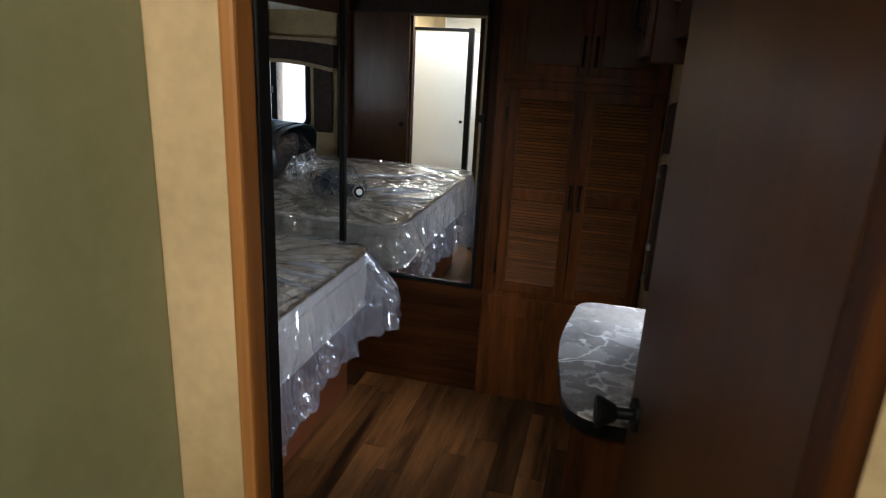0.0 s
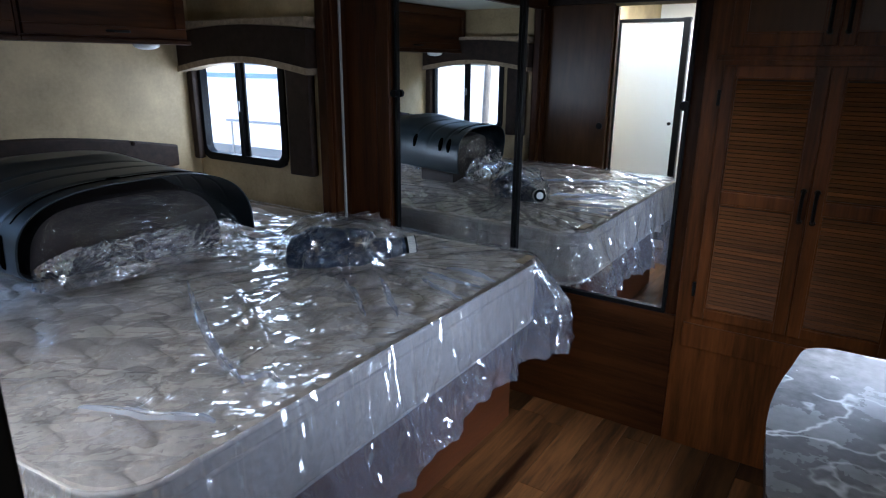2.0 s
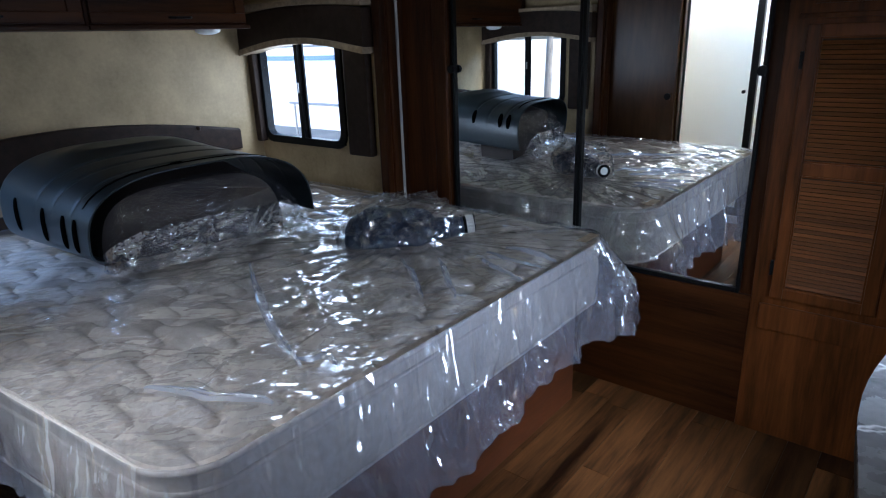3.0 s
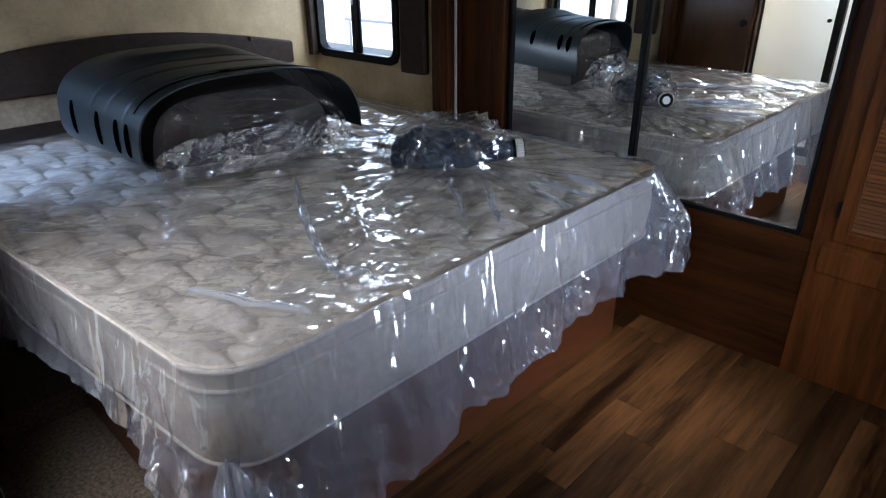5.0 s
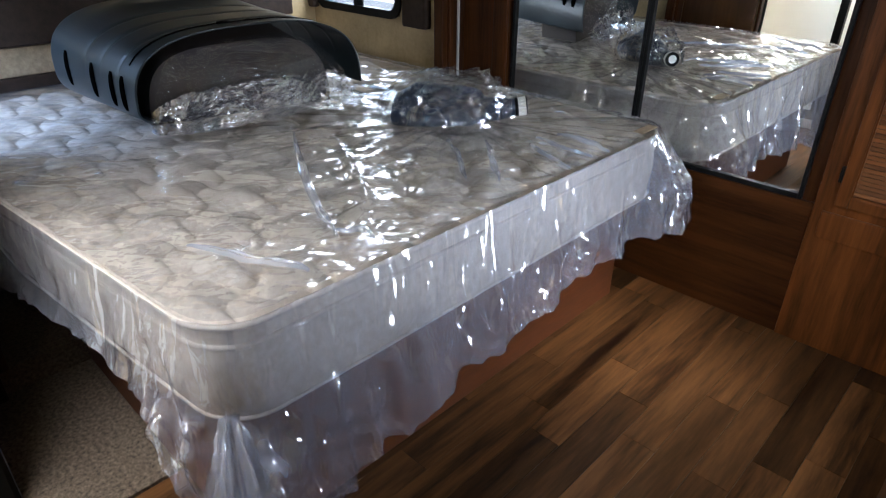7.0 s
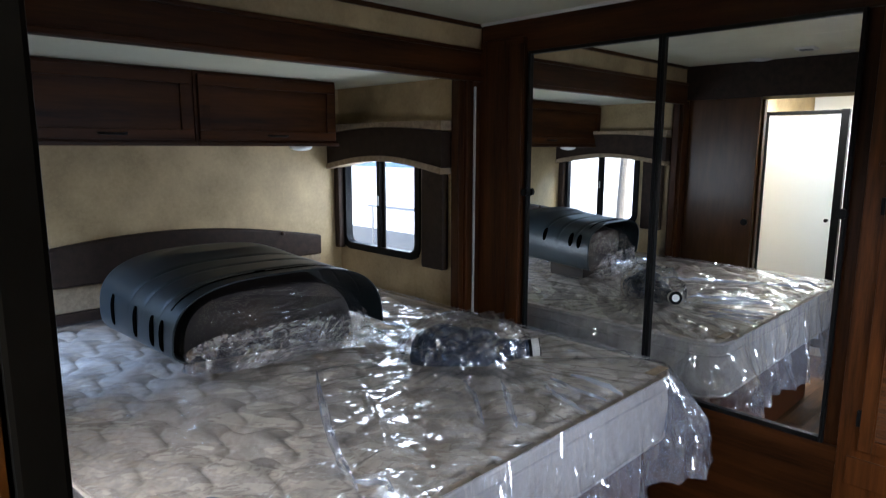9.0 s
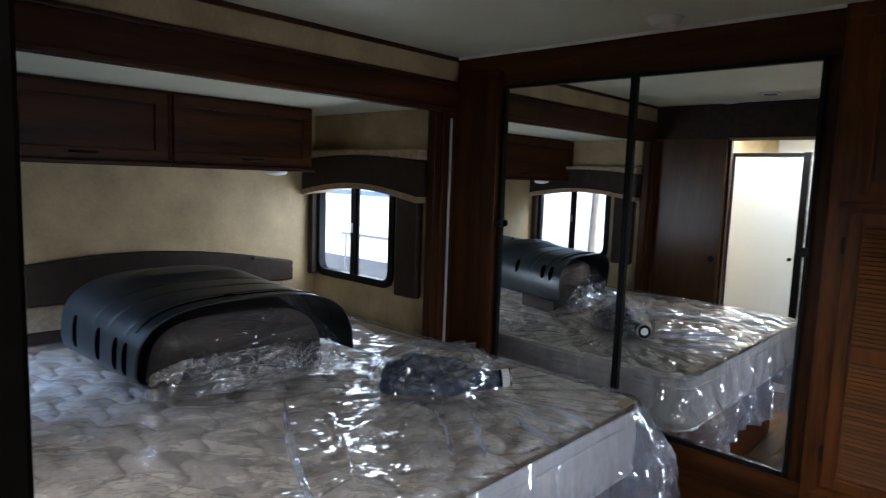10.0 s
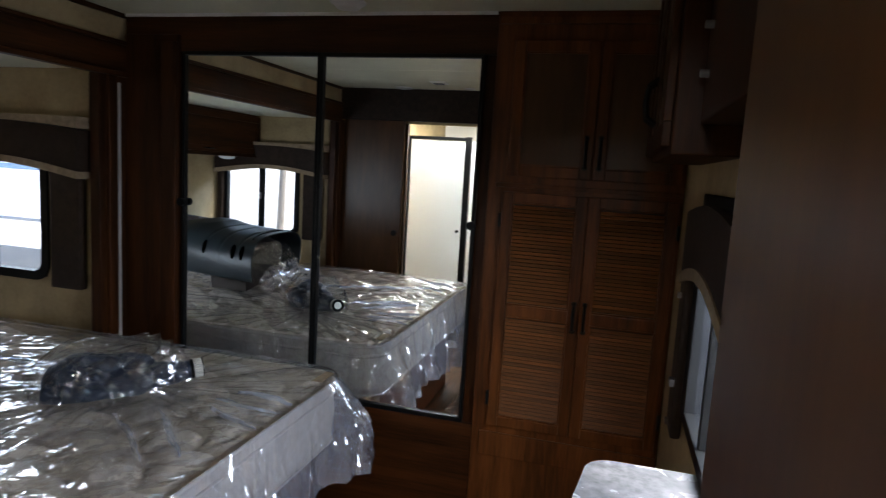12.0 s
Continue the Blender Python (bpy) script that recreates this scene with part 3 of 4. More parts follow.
def band(z_rows, wobble=0.0):
    bm = bmesh.new()
    rows = []
    fine = []
    for (z0, o0), (z1, o1) in zip(z_rows, z_rows[1:]):
        fine += [(z0 + (z1 - z0) * t / 4, o0 + (o1 - o0) * t / 4) for t in range(4)]
    for z, out in fine + [z_rows[-1]]:
        line = []
        for i, (p, n) in enumerate(RING):
            w = i * 0.012
            q = abs(math.sin(math.pi * (w / 0.17 + z / 0.13))) * abs(math.sin(math.pi * (w / 0.17 - z / 0.13)))
            o = out + wobble * noise.noise(Vector((p.x * 9, p.y * 9, z * 9))) + 0.007 * (q ** 0.4 - 0.8) * (0.46 < z < 0.66)
            line.append(bm.verts.new((p.x + n.x * o, p.y + n.y * o, z)))
        rows.append(line)
    k = len(RING)
    for a, b in zip(rows, rows[1:]):
        for i in range(k):
            bm.faces.new([a[i], a[(i + 1) % k], b[(i + 1) % k], b[i]])
    return bm


part("side_border", band([(0.455, -0.01), (0.465, 0.0), (0.50, 0.008), (0.56, 0.012), (0.61, 0.008), (0.645, 0.0), (0.668, -0.002), (ZM - 0.012, -0.006)], 0.006), TICK, mattress, "beige mattress border", smooth=True)


def cord(z, r, out=0.004):
    bm = bmesh.new()
    rows = []
    for i in range(6):
        a = 2 * math.pi * i / 6
        rows.append([bm.verts.new((p.x + n.x * (out + r * math.cos(a)), p.y + n.y * (out + r * math.cos(a)), z + r * math.sin(a))) for p, n in RING])
    k = len(RING)
    for j in range(6):
        a, b = rows[j], rows[(j + 1) % 6]
        for i in range(k):
            bm.faces.new([a[i], a[(i + 1) % k], b[(i + 1) % k], b[i]])
    return bm


part("top_piping", cord(ZM - 0.012, 0.007), TICK, mattress, "beige top piping", smooth=True)
part("middle_piping", cord(0.635, 0.006), TICK, mattress, "beige upper piping", smooth=True)
part("lower_piping", cord(0.466, 0.004), TICK, mattress, "beige lower piping", smooth=True)

# ---- counter ----
counter = thing("nightstand", (0.6, 1.8, 0), "reddish brown bedside cabinet with a grey marble-look rounded top", "nightstand")
NX0, NY0, NY1, NZ = 0.452, 1.50, 2.10, 0.845


def counter_outline(g=0.0):
    pts = [(XR - 0.002, NY0 - g), (0.60, NY0 - g)]
    for i in range(9):
        a = radians(-90 - 75 * i / 8)
        pts.append((0.56 + (0.085 + g) * math.cos(a), NY0 + 0.085 + (0.085 + g) * math.sin(a)))
    for i in range(1, 8):
        s = i / 8
        pts.append((0.475 - g - 0.022 * math.sin(math.pi * s), NY0 + 0.10 + 0.42 * s))
    for i in range(7):
        a = radians(170 - 80 * i / 6)
        pts.append((0.535 + (0.06 + g) * math.cos(a), NY1 - 0.06 + (0.06 + g) * math.sin(a)))
    pts.append((XR - 0.002, NY1 + g))
    return pts


part("top", prism(bmesh.new(), counter_outline(), NZ, NZ + 0.008, "z"), MARBLE, counter, "grey marble-look laminate top")
part("edge_band", prism(bmesh.new(), counter_outline(-0.002), NZ - 0.03, NZ - 0.0005, "z"), BLACKM, counter, "dark rounded edge band")
part("body", boxes((0.50, XR - 0.002, NY0 + 0.03, NY1 - 0.02, 0, NZ - 0.03), bevel=0.004), WOOD, counter, "dark cherry cabinet body")

# ---- entry door ----
door = tagged(new("door_entry"), "dark brown flush door standing open against the side wall", "door", "", "structure")
door.location = (0.674, 0.90, 0)
L = 0.56
bmd = boxes((0, 0.028, 0, L, 0.02, 1.84), bevel=0.003)
leaf = part("leaf", bmd, DOORW, None)
leaf.parent = door
bm = bmesh.new()
rod(bm, (0, L - 0.05, 0.93), (-0.006, L - 0.05, 0.93), 0.028, 20)
rod(bm, (-0.006, L - 0.05, 0.93), (-0.035, L - 0.05, 0.93), 0.010, 16)
rod(bm, (-0.033, L - 0.05, 0.93), (-0.062, L - 0.05, 0.93), 0.014, 20, 0.028)
rod(bm, (-0.062, L - 0.05, 0.93), (-0.066, L - 0.05, 0.93), 0.028, 20, 0.024)
kn = part("door_knob", bm, BLACKM, None, "black flared door knob")
kn.parent = door
door.rotation_euler = (0, 0, radians(7.9))

# ---- head cabinets ----
def head_cabinet(y0, y1, hy):
    t = thing("head_cabinet", (-2.27, (y0 + y1) / 2, 1.44), "dark cherry overhead cabinet with a lift-up door above the bed head", "cabinet", "overhead cabinets")
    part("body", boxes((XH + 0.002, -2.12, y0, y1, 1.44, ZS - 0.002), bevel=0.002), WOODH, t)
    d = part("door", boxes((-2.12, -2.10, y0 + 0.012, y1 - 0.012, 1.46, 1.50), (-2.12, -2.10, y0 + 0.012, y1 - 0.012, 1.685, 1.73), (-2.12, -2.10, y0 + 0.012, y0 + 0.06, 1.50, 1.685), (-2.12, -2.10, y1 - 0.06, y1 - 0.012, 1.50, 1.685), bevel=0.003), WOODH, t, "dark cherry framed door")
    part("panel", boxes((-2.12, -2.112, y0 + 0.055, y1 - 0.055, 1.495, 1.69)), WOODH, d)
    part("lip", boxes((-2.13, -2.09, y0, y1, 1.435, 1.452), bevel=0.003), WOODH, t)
    bm = bmesh.new()
    tube(bm, [(-2.10, hy - 0.05, 1.482), (-2.075, hy - 0.03, 1.48), (-2.072, hy, 1.48), (-2.075, hy + 0.03, 1.48), (-2.10, hy + 0.05, 1.482)], 0.005)
    part("handle", bm, BLACKM, t, "black bar handle")


head_cabinet(0.975, 1.925, 1.60)
head_cabinet(1.928, 2.63, 2.30)


def slide_window(name, y, s):
    """s is 1 where the room lies at smaller y."""
    w = thing(name, (-2.08, y, Z0), "sliding trailer window in a black rounded frame", "window", "slide-out windows")
    a, b = (y - 0.012 * s, y + 0.03 * s) if s > 0 else (y + 0.03 * s, y - 0.012 * s)
    bm = bmesh.new()
    outer = ring(W0 - 0.015, W1 + 0.015, Z0 - 0.015, Z1 + 0.015, 0.07, 6)
    inner = ring(W0 + 0.022, W1 - 0.022, Z0 + 0.022, Z1 - 0.022, 0.045, 6)
    k = len(outer)
    vs = [[bm.verts.new((p[0], yy, p[1])) for p in line] for line, yy in ((outer, a), (inner, a), (inner, b), (outer, b))]
    for i in range(4):
        for j in range(k):
            bm.faces.new([vs[i][j], vs[i][(j + 1) % k], vs[(i + 1) % 4][(j + 1) % k], vs[(i + 1) % 4][j]])
    bmesh.ops.recalc_face_normals(bm, faces=bm.faces)
    part("frame", bm, BLACKM, w, "black rounded frame")
    part("mullion", boxes((-2.105, -2.08, min(a, b), max(a, b), Z0 + 0.02, Z1 - 0.02), (-2.078, -2.055, y + 0.002, y + 0.012, Z0 + 0.02, Z1 - 0.02), bevel=0.002), BLACKM, w)
    part("latch", boxes((-2.088, -2.078, y - 0.022 * s - 0.004, y - 0.022 * s + 0.004, 1.13, 1.18), bevel=0.003), ALU, w, "small grey latch")
    for x0, x1, dy in ((W0 + 0.02, -2.10, 0.006), (-2.06, W1 - 0.02, 0.012)):
        p = part("pane", boxes((x0, x1, y + dy * s - 0.001, y + dy * s + 0.001, Z0 + 0.02, Z1 - 0.02)), GLASS, w, "clear window pane")
        p.visible_shadow = False
    return w


slide_window("window_far", YS1, 1)
slide_window("window_near", YS0, -1)


def valance(parent_name, x0, x1, y, s, z0=1.34, z1=1.53):
    """An arched padded valance on a window, with side panels; s is 1 where the room lies at smaller y."""
    t = thing(parent_name, ((x0 + x1) / 2, y, z0), "arched brown padded window valance with tan welt and side panels", "valance", "window valances")
    n = 16
    lo = [(x0 + (x1 - x0) * i / n, z0 + 0.05 * math.sin(math.pi * i / n)) for i in range(n + 1)]
    hi = [(x1 - (x1 - x0) * i / n, z1 - 0.03 + 0.03 * math.sin(math.pi * i / n)) for i in range(n + 1)]
    a, b = y - 0.002 * s, y - 0.085 * s
    ob = part("board", prism(bmesh.new(), lo + hi, min(a, b), max(a, b), "y"), BROWNF, t)
    wl = [(p[0], p[1]) for p in lo]
    wb = [(p[0], p[1] - 0.028) for p in lo[::-1]]
    c = y - 0.092 * s
    part("welt", prism(bmesh.new(), wl + wb, min(a, c), max(a, c), "y"), WELT, t, "tan woven welt")
    top = [(x0 - 0.003 + (x1 - x0 + 0.006) * i / n, z1 - 0.022 + 0.022 * math.sin(math.pi * i / n)) for i in range(n + 1)]
    part("top_band", prism(bmesh.new(), top + [(x1 + 0.003, z1 + 0.022), (x0 - 0.003, z1 + 0.022)], min(a, c), max(a, c), "y"), WELT, t, "tan woven top band")
    return t


def side_panel(x0, x1, y, s, z0, z1):
    t = thing("window_side_panel", ((x0 + x1) / 2, y, z0), "padded brown window side panel on the wall", "window panel", "window side panels")
    a, b = y - 0.002 * s, y - 0.045 * s
    part("pad", boxes((x0, x1, min(a, b), max(a, b), z0, z1), bevel=0.012), BROWNF, t)
    return t


for y, s in ((YS1, 1), (YS0, -1)):
    valance("valance", -2.445, -1.54, y, s)
    side_panel(-1.725, -1.575, y, s, 0.855, 1.36)
    side_panel(-2.447, -2.40, y, s, 0.87, 1.36)

# ---- headboard ----
hb = thing("headboard", (XH, 2.0, 0.7), "arched brown padded headboard band with a tan woven panel", "headboard")
n = 20
pts = [(1.06, 0.85), (2.72, 0.85)] + [(2.72 - 1.66 * i / n, 0.955 + 0.095 * math.sin(math.pi * i / n)) for i in range(n + 1)]
bevelled(part("band", prism(bmesh.new(), pts, XH + 0.001, XH + 0.045, "x"), BROWNF, hb, "dark brown padded band"), 0.01)
part("panel", boxes((XH + 0.001, XH + 0.03, 1.06, 2.72, 0.74, 0.848), bevel=0.004), WELT, hb, "tan woven lower panel")
part("rail", boxes((XH + 0.001, XH + 0.04, 1.06, 2.72, 0.69, 0.738), bevel=0.004), BROWNF, hb)
for y in (1.3, 2.48):
    bm = bmesh.new()
    bmesh.ops.create_uvsphere(bm, u_segments=12, v_segments=6, radius=0.012, matrix=Matrix.Translation((XH + 0.046, y, 0.985)))
    part("button", bm, BROWNF, hb, "brown covered button", smooth=True)

# ---- reading light ----
def reading_light(y):
    t = thing("reading_light", (-2.2, y, 1.435), "small white dome light under the head cabinet", "light", "reading lights")
    bm = bmesh.new()
    bmesh.ops.create_uvsphere(bm, u_segments=20, v_segments=10, radius=0.055, matrix=Matrix.Translation((-2.2, y, 1.432)) @ Matrix.Diagonal((1, 1, 0.35, 1)))
    part("dome", bm, WHITEP, t, smooth=True)


reading_light(2.48)
reading_light(1.25)

# ---- sliding door of the bathroom, dark header, small fittings ----
sd = thing("sliding_door", (-1.24, YP1 + 0.02, 0.0), "dark brown flush sliding door pushed open along the partition", "door")
part("leaf", boxes((XS + 0.03, -1.005, YP1 + 0.014, YP1 + 0.040, 0.013, 1.755), bevel=0.003), DOORW, sd)
bm = bmesh.new()
rod(bm, (-1.05, YP1 + 0.040, 0.95), (-1.05, YP1 + 0.048, 0.95), 0.022, 20)
part("pull", bm, BLACKM, sd, "small black round pull")
setting("header_board", boxes((XS + 0.002, BX1 + 0.06, YP1, YP1 + 0.05, 1.757, ZC - 0.001), bevel=0.003), BROWNF, "dark brown track board over the sliding door", "trim")
setting("casing_bath", boxes((BX0 - 0.004, BX0 + 0.012, YP0 - 0.008, YP1 + 0.008, 0, DH), (BX1 - 0.012, BX1 + 0.02, YP0 - 0.008, YP1 + 0.008, 0, DH), bevel=0.003), WOOD, "brown casing of the bathroom doorway", "trim")


def disc_fitting(name, x, y, r, label, cat, mat=WHITEP, deep=0.018):
    t = thing(name, (x, y, ZC), label, cat)
    bm = bmesh.new()
    rod(bm, (x, y, ZC), (x, y, ZC - 0.006), r, 32)
    part("base", bm, mat, t)
    bm = bmesh.new()
    rod(bm, (x, y, ZC - 0.006), (x, y, ZC - 0.006 - deep), r * 0.9, 32, r * 0.62)
    part("cover", bm, mat, t)
    return t


disc_fitting("smoke_detector", -0.448, 2.85, 0.062, "round white smoke detector on the ceiling", "smoke detector")
disc_fitting("ceiling_light", -1.0, 0.95, 0.06, "round white ceiling light that is off", "ceiling light", deep=0.005)
disc_fitting("sprinkler_cap", -0.52, 0.98, 0.035, "small round white cap on the ceiling", "ceiling cap", deep=0.003)
v = thing("ceiling_vent", (-0.66, 1.25, ZC), "small square white ceiling vent", "vent")
part("frame", boxes((-0.71, -0.61, 1.20, 1.30, ZC - 0.010, ZC), bevel=0.002), WHITEP, v)
for i in range(4):
    part("slat", boxes((-0.69, -0.63, 1.222 + 0.017 * i, 1.230 + 0.017 * i, ZC - 0.014, ZC - 0.010)), GREYP, v)
reg = thing("floor_register", (-0.6, 1.15, 0), "tan metal floor register", "floor vent")
part("plate", boxes((-0.67, -0.53, 1.12, 1.19, 0.0005, 0.005), bevel=0.001), WELT, reg)
for i in range(7):
    # Dark strips laid on the plate paint the shade inside its slots.
    part("slot", boxes((-0.655 + 0.018 * i, -0.647 + 0.018 * i, 1.13, 1.18, 0.005, 0.006)), GAP, reg)

# ---- overhead cabinet on the right wall ----
cab = thing("wall_cabinet", (0.65, 1.8, 1.47), "dark cherry overhead cabinet on the side wall", "cabinet")
part("body", boxes((0.575, XR - 0.002, 2.01, 2.64, 1.485, ZC - 0.002), (0.62, XR - 0.002, 1.55, 2.009, 1.54, ZC - 0.002), bevel=0.004), WOOD, cab)
for y0, y1, hy in ((2.02, 2.32, 2.29), (2.33, 2.63, 2.36)):
    d = part("door", boxes((0.558, 0.574, y0, y1, 1.50, 1.545), (0.558, 0.574, y0, y1, 1.90, 1.95), (0.558, 0.574, y0, y0 + 0.045, 1.545, 1.90), (0.558, 0.574, y1 - 0.045, y1, 1.545, 1.90), bevel=0.003), WOOD, cab, "dark cherry framed door")
    part("panel", boxes((0.565, 0.574, y0 + 0.043, y1 - 0.043, 1.543, 1.902)), DOORW, d)
    bm = bmesh.new()
    tube(bm, [(0.558, hy, 1.56), (0.538, hy, 1.575), (0.534, hy, 1.61), (0.538, hy, 1.645), (0.558, hy, 1.66)], 0.005)
    part("handle", bm, BLACKM, d, "black bar handle")
for z in (1.62, 1.70):
    bm = bmesh.new()
    rod(bm, (0.62, 1.96, z), (0.606, 1.96, z), 0.007, 16)
    part("catch", bm, ALU, cab, "small metal catch")

# ---- right window ----
rw = thing("window_right", (XR, 2.24, RZ0), "trailer side window in a black frame with a pale shade", "window")
part("frame", boxes((XR - 0.010, XR + 0.03, RW0 - 0.012, RW0 + 0.02, RZ0 - 0.012, RZ1 + 0.012), (XR - 0.010, XR + 0.03, RW1 - 0.055, RW1 + 0.012, RZ0 - 0.012, RZ1 + 0.012), (XR - 0.010, XR + 0.03, RW0 + 0.02, RW1 - 0.055, RZ0 - 0.012, RZ0 + 0.02), (XR - 0.010, XR + 0.03, RW0 + 0.02, RW1 - 0.055, RZ1 - 0.02, RZ1 + 0.012), (XR - 0.004, XR + 0.02, 2.16, 2.18, RZ0 + 0.02, RZ1 - 0.02), bevel=0.003), BLACKM, rw, "black window frame")
p = part("pane", boxes((XR + 0.010, XR + 0.012, RW0 + 0.02, RW1 - 0.02, RZ0 + 0.02, RZ1 - 0.02)), GLASS, rw, "clear window pane")
p.visible_shadow = False
rv1 = thing("valance_right", (XR, 2.24, 1.33), "arched brown padded window valance with tan welt", "valance", "window valances")
n = 14
ya, yb = 1.84, 2.56
lo = [(ya + (yb - ya) * i / n, 1.20 + 0.05 * math.sin(math.pi * i / n)) for i in range(n + 1)]
hi = [(yb - (yb - ya) * i / n, 1.36 + 0.03 * math.sin(math.pi * i / n)) for i in range(n + 1)]
part("board", prism(bmesh.new(), lo + hi, XR - 0.032, XR - 0.002, "x"), BROWNF, rv1)
part("welt", prism(bmesh.new(), lo + [(a, b - 0.028) for a, b in lo[::-1]], XR - 0.036, XR - 0.002, "x"), WELT, rv1, "tan woven welt")
for y0, y1 in ((2.45, 2.56), (1.85, 1.90)):
    t = thing("window_side_panel", (XR, y0, 0.8), "padded dark brown window side panel on the wall", "window panel", "window side panels")
    part("pad", boxes((XR - 0.030, XR - 0.002, y0, y1, 0.78, 1.20), bevel=0.010), BROWNF, t)
cl = thing("curtain_holdback", (XR - 0.05, 2.50, 0.95), "small clear plastic holdback beside the window", "fitting")
part("clip", boxes((XR - 0.042, XR - 0.030, 2.46, 2.49, 0.915, 0.935), bevel=0.002), ALU, cl)
for z in (1.14, 0.80):
    part("screw", boxes((XR - 0.040, XR - 0.030, 2.50, 2.52, z, z + 0.014), bevel=0.001), ALU, cl)

# ---- plastic shell on the bed ----
shell = thing("plastic_shell", (-1.7, 1.83, ZM), "black moulded plastic cover with slots lying arched on the bed", "plastic cover")


def shell_at(u, v):
    """A flattened tube open below: u from the open end to the headboard, v over the arch."""
    a = radians(226 - 236 * v)
    c, s = math.cos(a), math.sin(a)
    zc = 0.80 + 0.04 * u
    up, down = 0.203 - 0.005 * u, 0.095 + 0.058 * u
    half = 0.375 - 0.01 * u
    pc = (abs(c) ** 0.66) * (1 if c > 0 else -1)
    ps = (abs(s) ** 0.72) * (1 if s > 0 else -1)
    groove = 0.0
    for g, w in ((0.14, 0.012), (0.34, 0.014), (0.52, 0.014)):
        d = (u - g - 0.05 * (abs(c) ** 2)) / w
        groove -= 0.006 * math.exp(-d * d)
    dome = min(0.028 * math.exp(-(((u - 0.76) / 0.14) ** 2)) * math.exp(-((c / 0.45) ** 2)), 0.017)
    ridge = max(0.0, s) ** 0.5
    x = -1.49 + 0.16 * v - 0.58 * u + 0.005 * math.sin(math.pi * v)
    return (x, 1.905 - 0.05 * u + half * pc, zc + (up if s > 0 else down) * ps + (groove + dome) * ridge)


bm = bmesh.new()
grid(bm, 110, 84, shell_at)
body = part("body", bm, SHELLP, shell, "black moulded plastic body", smooth=True)
thick(body, 0.005, 0)


def on_shell(u, v, out):
    p = Vector(shell_at(u, v))
    a = Vector(shell_at(u + 0.01, v)) - p
    b = Vector(shell_at(u, v + 0.01)) - p
    nn = b.cross(a).normalized()
    if nn.dot(p - Vector((p.x, 1.83, 0.85))) < 0:
        nn = -nn
    return p + nn * out


def shell_strip(name, u0, v0, u1, v1, w, mat, label, out=0.0035, axis="u"):
    bm = bmesh.new()
    n = 12

    def at(s, t):
        k = w * math.sin(math.pi * min(max(s, 0.02), 0.98)) ** 0.4
        du, dv = (0, (t - 0.5) * k) if axis == "u" else ((t - 0.5) * k, 0)
        return on_shell(u0 + (u1 - u0) * s + du, v0 + (v1 - v0) * s + dv, out)
    grid(bm, n, 2, at)
    thick(part(name, bm, mat, shell, label, smooth=True), 0.002, 1)


# The shell is uncut: black strips on it paint the shade of its openings.
for v0 in (0.20,):
    for u0 in (0.12, 0.24, 0.46, 0.78):
        shell_strip("slot", u0, v0 - 0.045, u0 + 0.02, v0 + 0.055, 0.050, SLOT, "black strip painted as the shade in a cut slot", axis="v")
for u0 in (0.12, 0.22, 0.55):
    shell_strip("slot", u0, 0.79, u0, 0.89, 0.05, SLOT, "black strip painted as the shade in a cut slot", axis="v")
shell_strip("groove", 0.10, 0.30, 0.075, 0.72, 0.016, SLOT, "long black strip painted as the shade in a slit near the open edge", axis="v")
shell_strip("clip", 0.085, 0.55, 0.085, 0.565, 0.03, SLOT, "small black clip", out=0.006, axis="v")

rollb = thing("wrapped_board", (-1.65, 1.83, ZM + 0.01), "dark brown board pack wrapped in clear film inside the plastic cover", "packed board")
bm = bmesh.new()


def board_at(u, v):
    a = math.pi * v
    c, s = math.cos(a), math.sin(a)
    yy = -0.30 * (abs(c) ** 0.5) * (1 if c > 0 else -1)
    return (-1.56 + 0.14 * v - 0.22 * u, 1.90 + yy, ZM + 0.014 + (0.235 + 0.05 * u) * (abs(s) ** 0.6))


grid(bm, 10, 40, board_at)
front = [bm.verts.new(board_at(0, j / 40)) for j in range(41)]
bm.faces.new(front)
part("board", bm, CARD, rollb, "dark brown board")


def crinkle(x, y, z, f):
    p = Vector((x * f, y * f, z * f))
    return (abs(noise.noise(p)) + 0.5 * abs(noise.noise(p * 2.3 + Vector((5, 1, 2)))) + 0.25 * abs(noise.noise(p * 5.1)))


bm = bmesh.new()


def wrap_at(u, v):
    """Film that bulges out of the open end and lies down on the mattress."""
    a = math.pi * (0.02 + 0.96 * v)
    c, s = math.cos(a), math.sin(a)
    yy = -0.325 * (abs(c) ** 0.6) * (1 if c > 0 else -1)
    top = Vector((-1.53 + 0.16 * v, 1.90 + yy, ZM + 0.03 + 0.24 * (abs(s) ** 0.6)))
    low = Vector((-1.47 + 0.20 * v + 0.03 * s, 1.90 + yy * 1.02, ZM + 0.02))
    p = top.lerp(low, u ** 0.8)
    p.x += 0.025 * math.sin(math.pi * u) * s
    k = crinkle(p.x, p.y, p.z, 13) - 0.4
    w = min(u * 2.5, 1)
    return (p.x + 0.05 * k * w, p.y + 0.02 * k * w, max(p.z + 0.03 * k * w, ZM + 0.012))


grid(bm, 26, 130, lambda u, v: wrap_at(u * 0.42, v))
part("film", bm, FILMCALM, rollb, "taut clear film")
bm = bmesh.new()
grid(bm, 50, 150, lambda u, v: wrap_at(0.42 + u * 0.58, v))
part("film_hem", bm, FILMCRUSH, rollb, "crumpled lower edge of the film")

